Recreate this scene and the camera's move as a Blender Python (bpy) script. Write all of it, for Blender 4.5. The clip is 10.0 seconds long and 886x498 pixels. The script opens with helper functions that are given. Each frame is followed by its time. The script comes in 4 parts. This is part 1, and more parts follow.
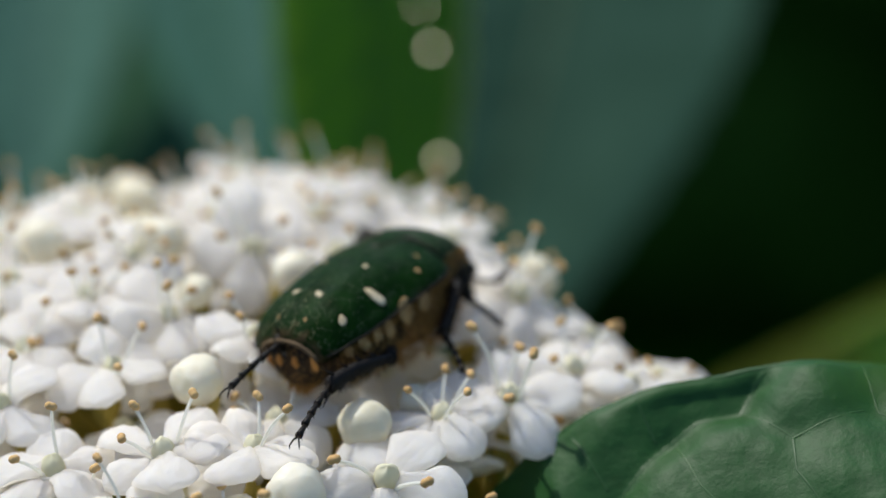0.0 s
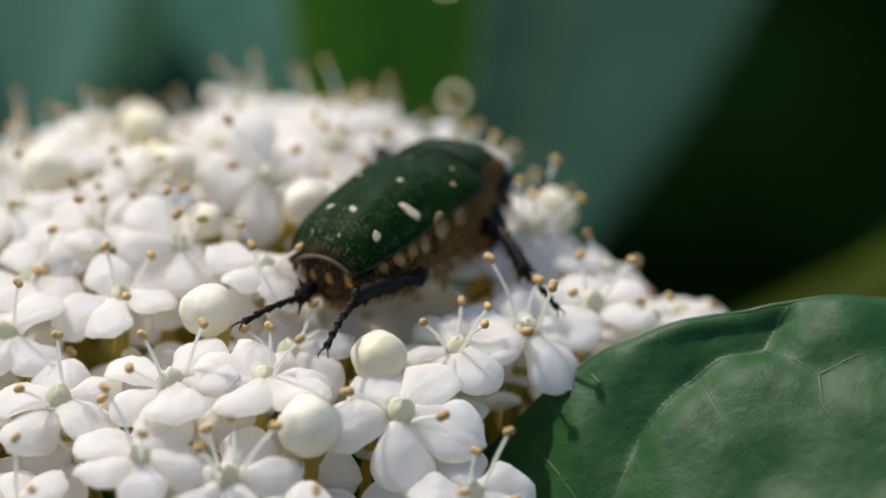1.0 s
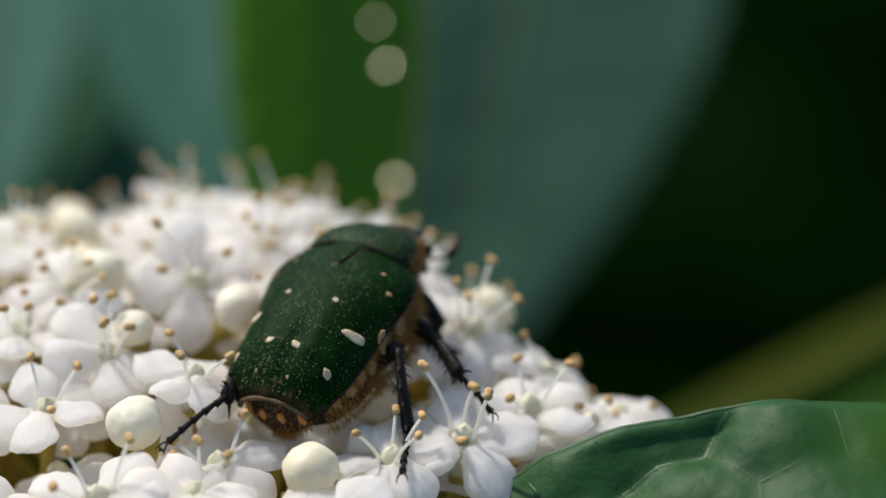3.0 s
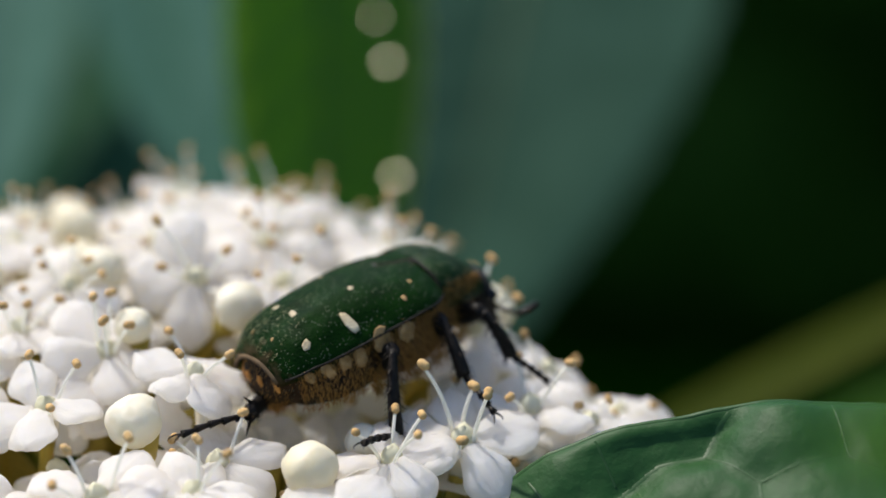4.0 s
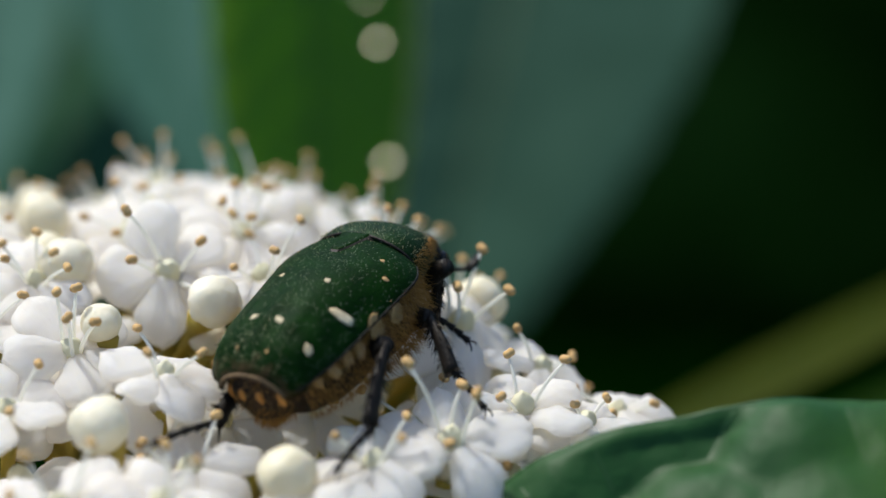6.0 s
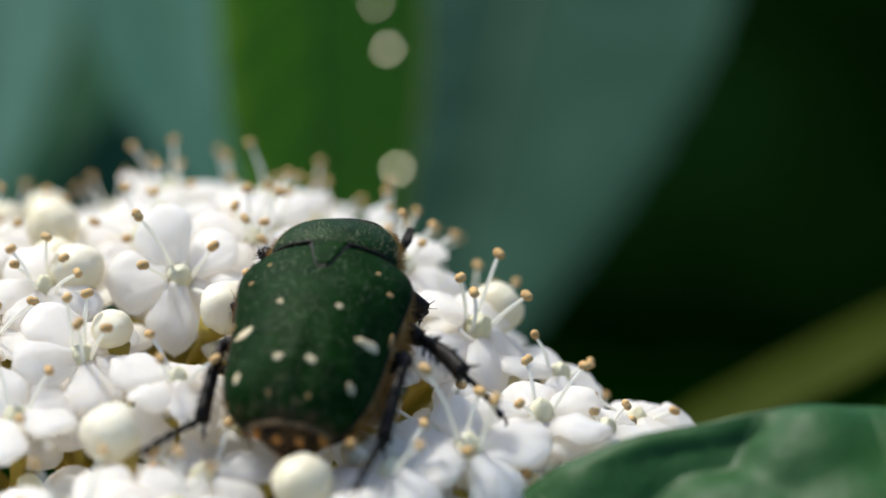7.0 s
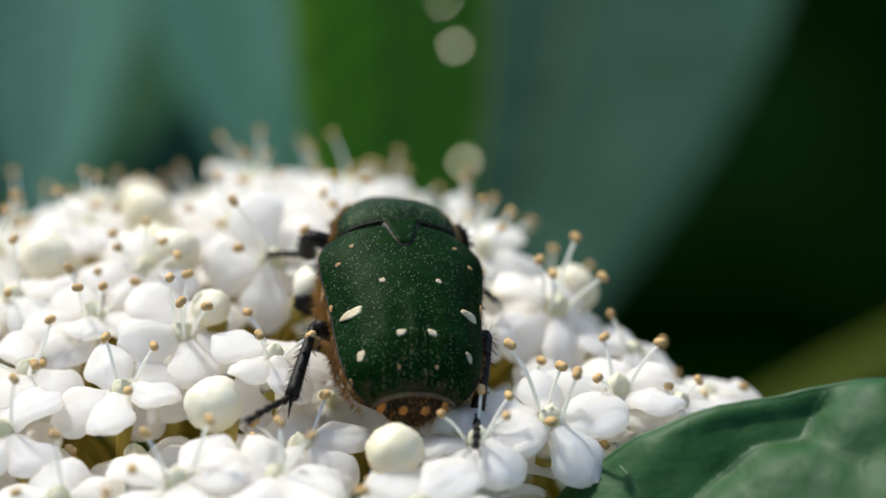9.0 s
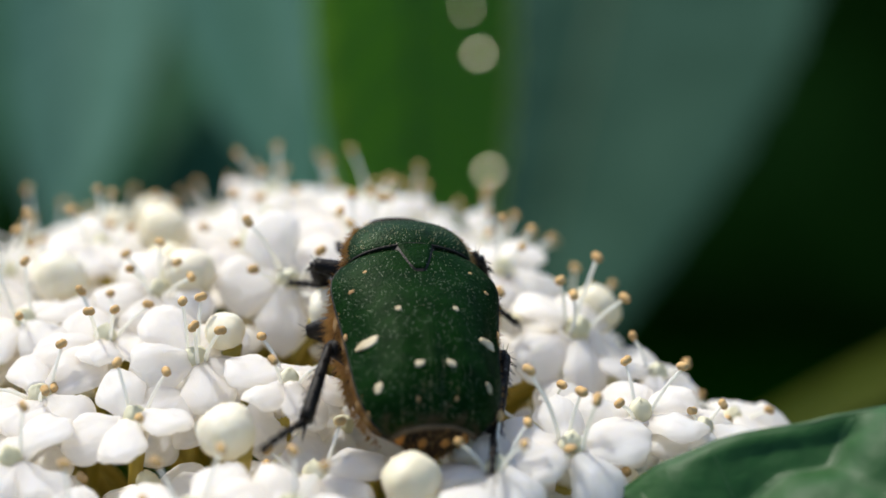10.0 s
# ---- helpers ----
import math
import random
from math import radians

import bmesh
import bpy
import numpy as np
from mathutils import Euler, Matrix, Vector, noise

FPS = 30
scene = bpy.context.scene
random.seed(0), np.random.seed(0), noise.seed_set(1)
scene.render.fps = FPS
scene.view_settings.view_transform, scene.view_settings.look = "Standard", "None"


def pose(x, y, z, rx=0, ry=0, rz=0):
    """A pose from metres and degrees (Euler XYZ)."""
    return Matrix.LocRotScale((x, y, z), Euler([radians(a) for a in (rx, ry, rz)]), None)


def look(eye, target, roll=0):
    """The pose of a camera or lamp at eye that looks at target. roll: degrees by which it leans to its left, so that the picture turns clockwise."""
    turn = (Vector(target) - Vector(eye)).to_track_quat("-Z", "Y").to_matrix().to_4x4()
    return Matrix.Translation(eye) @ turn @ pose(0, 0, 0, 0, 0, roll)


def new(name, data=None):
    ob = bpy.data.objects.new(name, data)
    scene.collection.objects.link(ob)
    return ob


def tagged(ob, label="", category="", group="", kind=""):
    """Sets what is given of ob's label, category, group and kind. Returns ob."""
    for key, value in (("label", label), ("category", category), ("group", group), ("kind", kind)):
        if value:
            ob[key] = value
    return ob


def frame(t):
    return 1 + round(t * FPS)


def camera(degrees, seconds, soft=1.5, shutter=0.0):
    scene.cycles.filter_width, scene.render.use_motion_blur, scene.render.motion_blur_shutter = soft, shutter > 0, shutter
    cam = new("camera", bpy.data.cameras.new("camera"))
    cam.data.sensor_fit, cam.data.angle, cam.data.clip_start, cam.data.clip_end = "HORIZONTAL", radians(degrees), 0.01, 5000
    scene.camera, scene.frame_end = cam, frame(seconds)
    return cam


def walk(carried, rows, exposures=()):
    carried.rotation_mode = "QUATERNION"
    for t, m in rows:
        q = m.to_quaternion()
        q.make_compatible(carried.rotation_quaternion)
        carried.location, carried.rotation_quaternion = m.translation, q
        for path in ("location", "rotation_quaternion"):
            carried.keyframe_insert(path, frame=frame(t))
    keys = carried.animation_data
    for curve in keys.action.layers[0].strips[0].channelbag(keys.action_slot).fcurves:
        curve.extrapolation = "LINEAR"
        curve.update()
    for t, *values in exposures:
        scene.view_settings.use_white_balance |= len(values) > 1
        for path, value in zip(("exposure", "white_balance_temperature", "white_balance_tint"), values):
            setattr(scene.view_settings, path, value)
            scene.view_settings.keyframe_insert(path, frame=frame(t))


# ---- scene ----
MM = 0.001


def axes(yaw, pitch, roll):
    """Right, up and forward for a heading (clockwise from +y), a rise and a lean, in degrees."""
    a, p, r = radians(yaw), radians(pitch), radians(roll)
    fwd = Vector((math.sin(a) * math.cos(p), math.cos(a) * math.cos(p), math.sin(p)))
    right = Vector((math.cos(a), -math.sin(a), 0))
    up = right.cross(fwd)
    return (right * math.cos(r) + up * math.sin(r), up * math.cos(r) - right * math.sin(r), fwd)


def aim(x, y, z, yaw, pitch, roll):
    """Camera pose from millimetres and degrees."""
    r, u, f = axes(yaw, pitch, roll)
    m = Matrix((r, u, -f)).transposed().to_4x4()
    m.translation = Vector((x, y, z)) * MM
    return m


def heading(x, y, z, yaw, pitch, roll):
    """Pose of a creature whose +y points forward, from millimetres and degrees."""
    r, u, f = axes(yaw, pitch, roll)
    m = Matrix((r, f, u)).transposed().to_4x4()
    m.translation = Vector((x, y, z)) * MM
    return m


# ---- camera ----
cam = camera(24, 10.0, 1.6)
cam.data.dof.use_dof = True
cam.data.dof.focus_distance = 0.078
cam.data.dof.aperture_fstop = 25
walk(cam, [
    (0.0, aim(0.03, -89.30, 45.62, 0.185, -27.224, -0.047)),
    (0.2, aim(-0.00, -89.30, 45.20, -0.361, -28.140, 0.066)),
    (0.5, aim(-0.12, -89.35, 44.68, 0.343, -27.509, 0.237)),
    (0.7, aim(-0.20, -89.00, 44.30, 0.041, -28.384, 0.274)),
    (1.0, aim(-0.33, -87.77, 43.84, -0.047, -28.545, 0.330)),
    (1.2, aim(-0.30, -86.90, 43.50, 1.642, -27.856, 0.487)),
    (1.5, aim(0.07, -86.31, 43.10, 1.066, -27.644, 0.722)),
    (1.8, aim(0.77, -86.81, 42.95, 1.265, -28.518, 1.077)),
    (2.0, aim(0.89, -85.24, 43.46, 1.115, -28.042, 0.847)),
    (2.2, aim(0.50, -85.60, 44.00, 1.585, -28.844, 0.628)),
    (2.5, aim(-0.27, -86.39, 44.57, 0.383, -27.267, 0.299)),
    (2.7, aim(0.58, -85.36, 44.85, 0.987, -27.010, 0.257)),
    (3.8, aim(0.49, -85.65, 44.81, 1.515, -27.214, 0.376)),
    (4.0, aim(0.54, -85.19, 44.96, 1.327, -27.225, 0.519)),
    (4.3, aim(0.70, -84.30, 44.00, 1.225, -28.333, 0.483)),
    (4.5, aim(0.77, -84.01, 43.39, 1.304, -28.126, 0.459)),
    (4.7, aim(-0.04, -84.53, 43.37, 2.001, -28.201, 0.093)),
    (5.0, aim(0.37, -83.85, 43.22, 1.092, -27.592, 0.270)),
    (5.2, aim(0.40, -83.70, 42.90, 1.571, -26.390, 0.161)),
    (5.5, aim(0.41, -83.27, 42.66, 0.873, -27.546, -0.002)),
    (5.7, aim(1.42, -82.21, 43.12, 1.288, -27.644, 0.156)),
    (6.8, aim(0.84, -78.73, 41.51, 0.713, -27.448, -0.225)),
    (7.0, aim(0.81, -79.65, 41.95, 1.118, -27.276, 0.004)),
    (7.2, aim(0.80, -80.40, 42.50, -1.701, -28.504, -0.084)),
    (7.3, aim(0.80, -80.50, 42.70, -1.609, -28.971, -0.127)),
    (7.4, aim(0.80, -80.60, 42.90, 0.414, -29.565, -0.171)),
    (7.5, aim(0.80, -80.59, 42.93, 0.976, -28.166, -0.214)),
    (8.0, aim(0.87, -79.36, 42.30, 0.103, -27.556, -1.134)),
    (8.2, aim(1.32, -79.77, 41.53, 0.387, -26.964, -0.428)),
    (8.5, aim(-0.37, -80.49, 40.97, -0.386, -27.759, -0.566)),
    (8.7, aim(-0.60, -81.40, 41.50, 1.500, -27.350, -0.597)),
    (8.8, aim(-0.70, -82.10, 42.10, 1.517, -26.754, -0.612)),
    (9.0, aim(-0.72, -83.65, 43.20, -0.241, -27.216, -0.643)),
    (9.2, aim(-0.10, -85.50, 43.90, 0.416, -26.730, -0.721)),
    (9.5, aim(1.08, -86.98, 44.28, 0.516, -27.358, -0.839)),
    (9.7, aim(0.80, -85.90, 44.10, -1.577, -26.436, -0.995)),
    (10.0, aim(-0.19, -81.71, 43.38, -1.230, -27.361, -1.229)),
], exposures=[(0, 0.36, 6300, 8), (0.5, 0.38, 6450, 10), (1, 0.42, 6550, 11), (2, 0.38, 6500, 10), (2.7, 0.40, 6500, 10), (4.0, 0.52, 6500, 11), (4.5, 0.66, 6500, 11), (5, 0.40, 6000, 3), (5.6, 0.42, 6250, 7),
    (7, 0.64, 6350, 8), (7.6, 0.62, 6400, 8), (8.0, 0.50, 6000, 3), (8.5, 0.52, 6200, 6), (9.0, 0.64, 6350, 7), (9.5, 0.76, 6400, 9), (10, 0.66, 6450, 9)])

# ---- light ----
SUN_AZ, SUN_EL = radians(-42), radians(52)   # clockwise from +y
world = bpy.data.worlds.new("sky")
scene.world = world
world.use_nodes = True
wn = world.node_tree
sky = wn.nodes.new("ShaderNodeTexSky")
sky.sky_type, sky.sun_disc = "NISHITA", False
sky.sun_elevation, sky.sun_rotation = SUN_EL, SUN_AZ
bg = wn.nodes["Background"]
bg.inputs["Strength"].default_value = 0.15
wn.links.new(sky.outputs[0], bg.inputs[0])
sun = new("sun", bpy.data.lights.new("sun", "SUN"))
sun.data.energy, sun.data.angle, sun.data.color = 3.4, radians(2.0), (1.0, 0.94, 0.83)
toward = Vector((math.sin(SUN_AZ) * math.cos(SUN_EL), math.cos(SUN_AZ) * math.cos(SUN_EL), math.sin(SUN_EL)))
sun.matrix_world = look(toward, (0, 0, 0))


# ---- materials ----
def material(name):
    m = bpy.data.materials.new(name)
    m.use_nodes = True
    nt = m.node_tree
    p = nt.nodes["Principled BSDF"]
    return m, nt, p


def coords(nt, scale, obj=True):
    tc = nt.nodes.new("ShaderNodeTexCoord")
    mp = nt.nodes.new("ShaderNodeMapping")
    mp.inputs["Scale"].default_value = (scale,) * 3 if not isinstance(scale, tuple) else scale
    nt.links.new(tc.outputs["Object" if obj else "Generated"], mp.inputs[0])
    return mp.outputs[0]


def noise_tex(nt, vec, detail=4, rough=0.6, scale=1.0):
    n = nt.nodes.new("ShaderNodeTexNoise")
    n.inputs["Scale"].default_value, n.inputs["Detail"].default_value, n.inputs["Roughness"].default_value = scale, detail, rough
    nt.links.new(vec, n.inputs["Vector"])
    return n.outputs["Fac"]


def ramp(nt, fac, stops):
    r = nt.nodes.new("ShaderNodeValToRGB")
    e = r.color_ramp.elements
    while len(e) < len(stops):
        e.new(0.5)
    for el, (pos, col) in zip(e, stops):
        el.position, el.color = pos, (*col, 1) if len(col) == 3 else col
    nt.links.new(fac, r.inputs[0])
    return r.outputs[0]


def bump(nt, height, p, strength, dist):
    b = nt.nodes.new("ShaderNodeBump")
    b.inputs["Strength"].default_value, b.inputs["Distance"].default_value = strength, dist
    nt.links.new(height, b.inputs["Height"])
    nt.links.new(b.outputs[0], p.inputs["Normal"])
    return b


def see_through(nt, p, colour, share):
    """Thin tissue: part of the light passes and scatters on the far side."""
    tr = nt.nodes.new("ShaderNodeBsdfTranslucent")
    mx = nt.nodes.new("ShaderNodeMixShader")
    mx.inputs[0].default_value = share
    if isinstance(colour, tuple):
        tr.inputs[0].default_value = (*colour, 1)
    else:
        nt.links.new(colour, tr.inputs[0])
    nt.links.new(p.outputs[0], mx.inputs[1])
    nt.links.new(tr.outputs[0], mx.inputs[2])
    nt.links.new(mx.outputs[0], nt.nodes["Material Output"].inputs[0])


def tissue(name, dark, light, share, through_col, rough=0.5, grain=900, relief=0.04, streak=None, spec=0.4, span=(0.25, 0.75)):
    m, nt, p = material(name)
    v = coords(nt, grain if streak is None else streak)
    f = noise_tex(nt, v)
    big = noise_tex(nt, coords(nt, 160), 2)
    info = nt.nodes.new("ShaderNodeObjectInfo")
    mix = nt.nodes.new("ShaderNodeMath")
    mix.operation = "MULTIPLY_ADD"
    nt.links.new(f, mix.inputs[0])
    mix.inputs[1].default_value = 0.55
    sc = nt.nodes.new("ShaderNodeMath")
    sc.operation = "MULTIPLY_ADD"
    nt.links.new(info.outputs["Random"], sc.inputs[0])
    sc.inputs[1].default_value = 0.25
    half = nt.nodes.new("ShaderNodeMath")
    half.operation = "MULTIPLY"
    nt.links.new(big, half.inputs[0])
    half.inputs[1].default_value = 0.3
    nt.links.new(half.outputs[0], sc.inputs[2])
    nt.links.new(sc.outputs[0], mix.inputs[2])
    c = ramp(nt, mix.outputs[0], [(span[0], dark), (span[1], light)])
    nt.links.new(c, p.inputs["Base Color"])
    p.inputs["Roughness"].default_value = rough
    p.inputs["Specular IOR Level"].default_value = spec
    bump(nt, f, p, 0.5, relief * MM)
    if share:
        see_through(nt, p, through_col, share)
    return m


PETAL = tissue("petal_white", (0.905, 0.888, 0.885), (0.96, 0.948, 0.952), 0.64, (0.98, 0.935, 0.85), 0.55, 700, 0.22, streak=(2800, 650, 2800), spec=0.35)
CREAM = tissue("bud_cream", (0.74, 0.67, 0.46), (0.93, 0.885, 0.77), 0.3, (0.88, 0.80, 0.55), 0.5, 900, 0.15)
THROAT = tissue("floret_throat", (0.74, 0.72, 0.50), (0.85, 0.83, 0.66), 0.35, (0.8, 0.72, 0.35), 0.55, 900, 0.04)
FILAMENT = tissue("filament", (0.86, 0.85, 0.80), (0.93, 0.92, 0.88), 0.55, (0.95, 0.93, 0.84), 0.5)
ANTHER = tissue("anther_tan", (0.40, 0.23, 0.08), (0.66, 0.43, 0.18), 0.0, (0, 0, 0), 0.85, 5000, 0.03)
PEDICEL = tissue("pedicel_olive", (0.26, 0.22, 0.03), (0.52, 0.40, 0.08), 0.3, (0.62, 0.46, 0.06), 0.55)
STEM = tissue("stem_green", (0.10, 0.13, 0.03), (0.22, 0.24, 0.07), 0.0, (0, 0, 0), 0.6)
LEAF = tissue("leaf_green", (0.005, 0.040, 0.004), (0.011, 0.070, 0.010), 0.14, (0.04, 0.18, 0.015), 0.58, 1500, 0.12, spec=0.3, span=(0.3, 0.7))
VEIN = tissue("leaf_vein", (0.010, 0.056, 0.008), (0.020, 0.080, 0.013), 0.15, (0.2, 0.3, 0.05), 0.5, spec=0.4)
# blue-grey sky reflection is put into this leaf's colour
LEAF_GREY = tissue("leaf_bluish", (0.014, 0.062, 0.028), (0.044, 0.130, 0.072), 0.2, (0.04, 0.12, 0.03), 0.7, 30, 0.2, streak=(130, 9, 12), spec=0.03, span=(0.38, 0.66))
# lighter copy of the bluish leaf, more sky sheen put into the colour
LEAF_PALE = tissue("leaf_bluish_lit", (0.048, 0.134, 0.086), (0.105, 0.21, 0.152), 0.2, (0.03, 0.12, 0.03), 0.7, 30, 0.2, streak=(130, 9, 12), spec=0.04, span=(0.38, 0.66))
# shaded copy of the bluish leaf: same tissue, shade put into darker colours
LEAF_SHADE = tissue("leaf_bluish_shaded", (0.012, 0.040, 0.023), (0.037, 0.087, 0.058), 0.2, (0.03, 0.10, 0.03), 0.7, 30, 0.2, streak=(130, 9, 12), spec=0.04, span=(0.38, 0.66))
LEAF_LIGHT = tissue("leaf_backlit", (0.06, 0.15, 0.028), (0.115, 0.22, 0.045), 0.62, (0.32, 0.56, 0.05), 0.75, 60, 0.2, spec=0.1)
# bright yellowish colour stands in for backlight along one leaf edge
EDGE = tissue("leaf_edge_backlit", (0.24, 0.30, 0.07), (0.36, 0.42, 0.12), 0.6, (0.68, 0.74, 0.20), 0.5)
LEAF_YELLOW = tissue("leaf_yellow_green", (0.034, 0.048, 0.003), (0.062, 0.078, 0.005), 0.3, (0.10, 0.12, 0.008), 0.6, 120, 0.2, spec=0.08)
HEDGE = tissue("hedge_leaves", (0.009, 0.040, 0.001), (0.034, 0.100, 0.003), 0.0, (0, 0, 0), 0.8, 45, 6.0, spec=0.2)
# near-black green carries the shade under the shrub in the ground's colour
SOIL = tissue("ground_shaded", (0.005, 0.034, 0.001), (0.012, 0.062, 0.002), 0.0, (0, 0, 0), 1.0, 40, 4.0, spec=0.0)
DROP = tissue("glint_drop", (0.82, 0.78, 0.52), (0.92, 0.88, 0.66), 0.3, (0.97, 0.93, 0.7), 0.27, relief=0.0, spec=0.9)
for tissue_mat, soft_mm in ((PETAL, 0.7), (CREAM, 0.5), (DROP, 1.5)):
    shader = tissue_mat.node_tree.nodes["Principled BSDF"]
    shader.inputs["Subsurface Weight"].default_value = 0.7
    shader.inputs["Subsurface Radius"].default_value = (1.0, 0.92, 0.75)
    shader.inputs["Subsurface Scale"].default_value = soft_mm * MM
DROP.node_tree.nodes["Principled BSDF"].inputs["Specular Tint"].default_value = (1.0, 0.9, 0.62, 1)


def shell(name, dark, light, rough, speck=0.0, metal=0.0, gloss=0.3, dusty=False):
    m, nt, p = material(name)
    f = noise_tex(nt, coords(nt, 1400), 5)
    c = ramp(nt, f, [(0.3, dark), (0.7, light)])
    pits = nt.nodes.new("ShaderNodeTexVoronoi")
    pits.inputs["Scale"].default_value = 1.0
    nt.links.new(coords(nt, 10500), pits.inputs["Vector"])
    if speck:
        # pale scales in some of the pits
        dots = ramp(nt, pits.outputs["Distance"], [(0.13, (1, 1, 1)), (0.24, (0, 0, 0))])
        where = ramp(nt, pits.outputs["Color"], [(0.62 - 0.12 * speck, (0, 0, 0)), (0.66 - 0.12 * speck, (1, 1, 1))])
        mul = nt.nodes.new("ShaderNodeMath")
        mul.operation = "MULTIPLY"
        nt.links.new(dots, mul.inputs[0])
        nt.links.new(where, mul.inputs[1])
        mx = nt.nodes.new("ShaderNodeMix")
        mx.data_type = "RGBA"
        nt.links.new(mul.outputs[0], mx.inputs["Factor"])
        nt.links.new(c, mx.inputs["A"])
        mx.inputs["B"].default_value = (0.22, 0.25, 0.17, 1)
        c = mx.outputs["Result"]
    if dusty:
        # brown scaly dust on the tail end of the wing cases
        xyz = nt.nodes.new("ShaderNodeSeparateXYZ")
        nt.links.new(coords(nt, 1000), xyz.inputs[0])
        add = nt.nodes.new("ShaderNodeMath")
        add.operation = "MULTIPLY_ADD"
        nt.links.new(noise_tex(nt, coords(nt, 2600), 4), add.inputs[0])
        add.inputs[1].default_value = 2.6
        nt.links.new(xyz.outputs["Y"], add.inputs[2])
        fac = ramp(nt, add.outputs[0], [(0.0, (1, 1, 1)), (0.5, (0, 0, 0))])
        shift = nt.nodes.new("ShaderNodeMath")
        shift.operation = "ADD"
        nt.links.new(add.outputs[0], shift.inputs[0])
        shift.inputs[1].default_value = 2.95
        nt.links.new(shift.outputs[0], fac.node.inputs[0])
        md = nt.nodes.new("ShaderNodeMix")
        md.data_type = "RGBA"
        nt.links.new(fac, md.inputs["Factor"])
        nt.links.new(c, md.inputs["A"])
        md.inputs["B"].default_value = (0.042, 0.031, 0.014, 1)
        c = md.outputs["Result"]
    nt.links.new(c, p.inputs["Base Color"])
    p.inputs["Roughness"].default_value, p.inputs["Metallic"].default_value = rough, metal
    p.inputs["Specular IOR Level"].default_value = gloss
    bump(nt, pits.outputs["Distance"], p, 0.45, 0.04 * MM)
    return m


ELYTRA = shell("wing_case_green", (0.0017, 0.0112, 0.0014), (0.0041, 0.022, 0.0022), 0.5, 0.6, 0.08, 0.03, True)
PRONOTUM = shell("pronotum_green", (0.0025, 0.012, 0.0025), (0.006, 0.026, 0.0045), 0.5, 1.0, 0.18, 0.07)
BLACK = shell("leg_black", (0.006, 0.005, 0.004), (0.018, 0.013, 0.009), 0.5, gloss=0.16)
UNDER = shell("belly_brown", (0.008, 0.005, 0.003), (0.060, 0.030, 0.011), 0.7, 0.5, gloss=0.15)
FLANK = shell("flank_brown", (0.012, 0.007, 0.003), (0.25, 0.115, 0.032), 0.75, 0.4)
TAN = shell("tan_patch", (0.24, 0.135, 0.055), (0.52, 0.33, 0.145), 0.9)
BAND = shell("tail_band_brown", (0.055, 0.034, 0.016), (0.17, 0.11, 0.055), 0.85)
ORANGE = shell("orange_patch", (0.36, 0.14, 0.025), (0.58, 0.26, 0.06), 0.8)
WHITE_SPOT = shell("ivory_spot", (0.36, 0.28, 0.16), (0.62, 0.53, 0.36), 0.85)
HAIR = tissue("golden_hair", (0.24, 0.10, 0.018), (0.54, 0.27, 0.055), 0.2, (0.5, 0.35, 0.1), 0.5)
PALE_HAIR = tissue("pale_hair", (0.20, 0.17, 0.08), (0.40, 0.35, 0.19), 0.2, (0.5, 0.5, 0.35), 0.5)
EYE = shell("eye_black", (0.004, 0.004, 0.004), (0.01, 0.01, 0.01), 0.15)


# ---- mesh helpers (millimetres) ----
def mesh_of(name, verts, faces, mats, slots=None, smooth=True):
    me = bpy.data.meshes.new(name)
    me.from_pydata([Vector(v) * MM for v in verts], [], faces)
    for m in mats:
        me.materials.append(m)
    if slots:
        me.polygons.foreach_set("material_index", slots)
    if smooth:
        me.polygons.foreach_set("use_smooth", [True] * len(me.polygons))
    me.update()
    return me


def part(name, data, parent, label=""):
    ob = new(name, data)
    ob.parent = parent
    return tagged(ob, label)


class Build:
    """Collects pieces of one mesh."""

    def __init__(self):
        self.v, self.f, self.s = [], [], []

    def grid(self, rows, close=False, slot=0, caps=False):
        base, n, k = len(self.v), len(rows), len(rows[0])
        for r in rows:
            self.v.extend(Vector(p) for p in r)
        for i in range(n - 1):
            for j in range(k if close else k - 1):
                a, b = base + i * k + j, base + i * k + (j + 1) % k
                self.f.append((a, b, b + k, a + k))
                self.s.append(slot)
        if caps:
            self.f.append(tuple(base + j for j in reversed(range(k))))
            self.f.append(tuple(base + (n - 1) * k + j for j in range(k)))
            self.s += [slot, slot]

    def tube(self, path, radii, sides=6, slot=0):
        path = [Vector(p) for p in path]
        rows, side = [], None
        for i, p in enumerate(path):
            d = (path[min(i + 1, len(path) - 1)] - path[max(i - 1, 0)]).normalized()
            if side is None:
                side = d.orthogonal().normalized()
            side = (side - d * side.dot(d)).normalized()
            other = d.cross(side)
            rows.append([p + (side * math.cos(a) + other * math.sin(a)) * radii[i] for a in (2 * math.pi * j / sides for j in range(sides))])
        self.grid(rows, True, slot, True)

    def ball(self, centre, size, rings=7, sides=10, slot=0, turn=None, shape=None):
        c, rows = Vector(centre), []
        for i in range(rings + 1):
            th = math.pi * (0.02 + 0.96 * i / rings)
            row = []
            for j in range(sides):
                ph = 2 * math.pi * j / sides
                p = Vector((math.sin(th) * math.cos(ph), math.sin(th) * math.sin(ph), math.cos(th)))
                if shape:
                    p = shape(p)
                p = Vector((p.x * size[0], p.y * size[1], p.z * size[2]))
                row.append(c + (turn @ p if turn else p))
            rows.append(row)
        rows.reverse()
        self.grid(rows, True, slot, True)

    def done(self, name, *mats):
        return mesh_of(name, self.v, self.f, mats, self.s)


def smooth_step(a, b, x):
    t = min(1, max(0, (x - a) / (b - a)))
    return t * t * (3 - 2 * t)


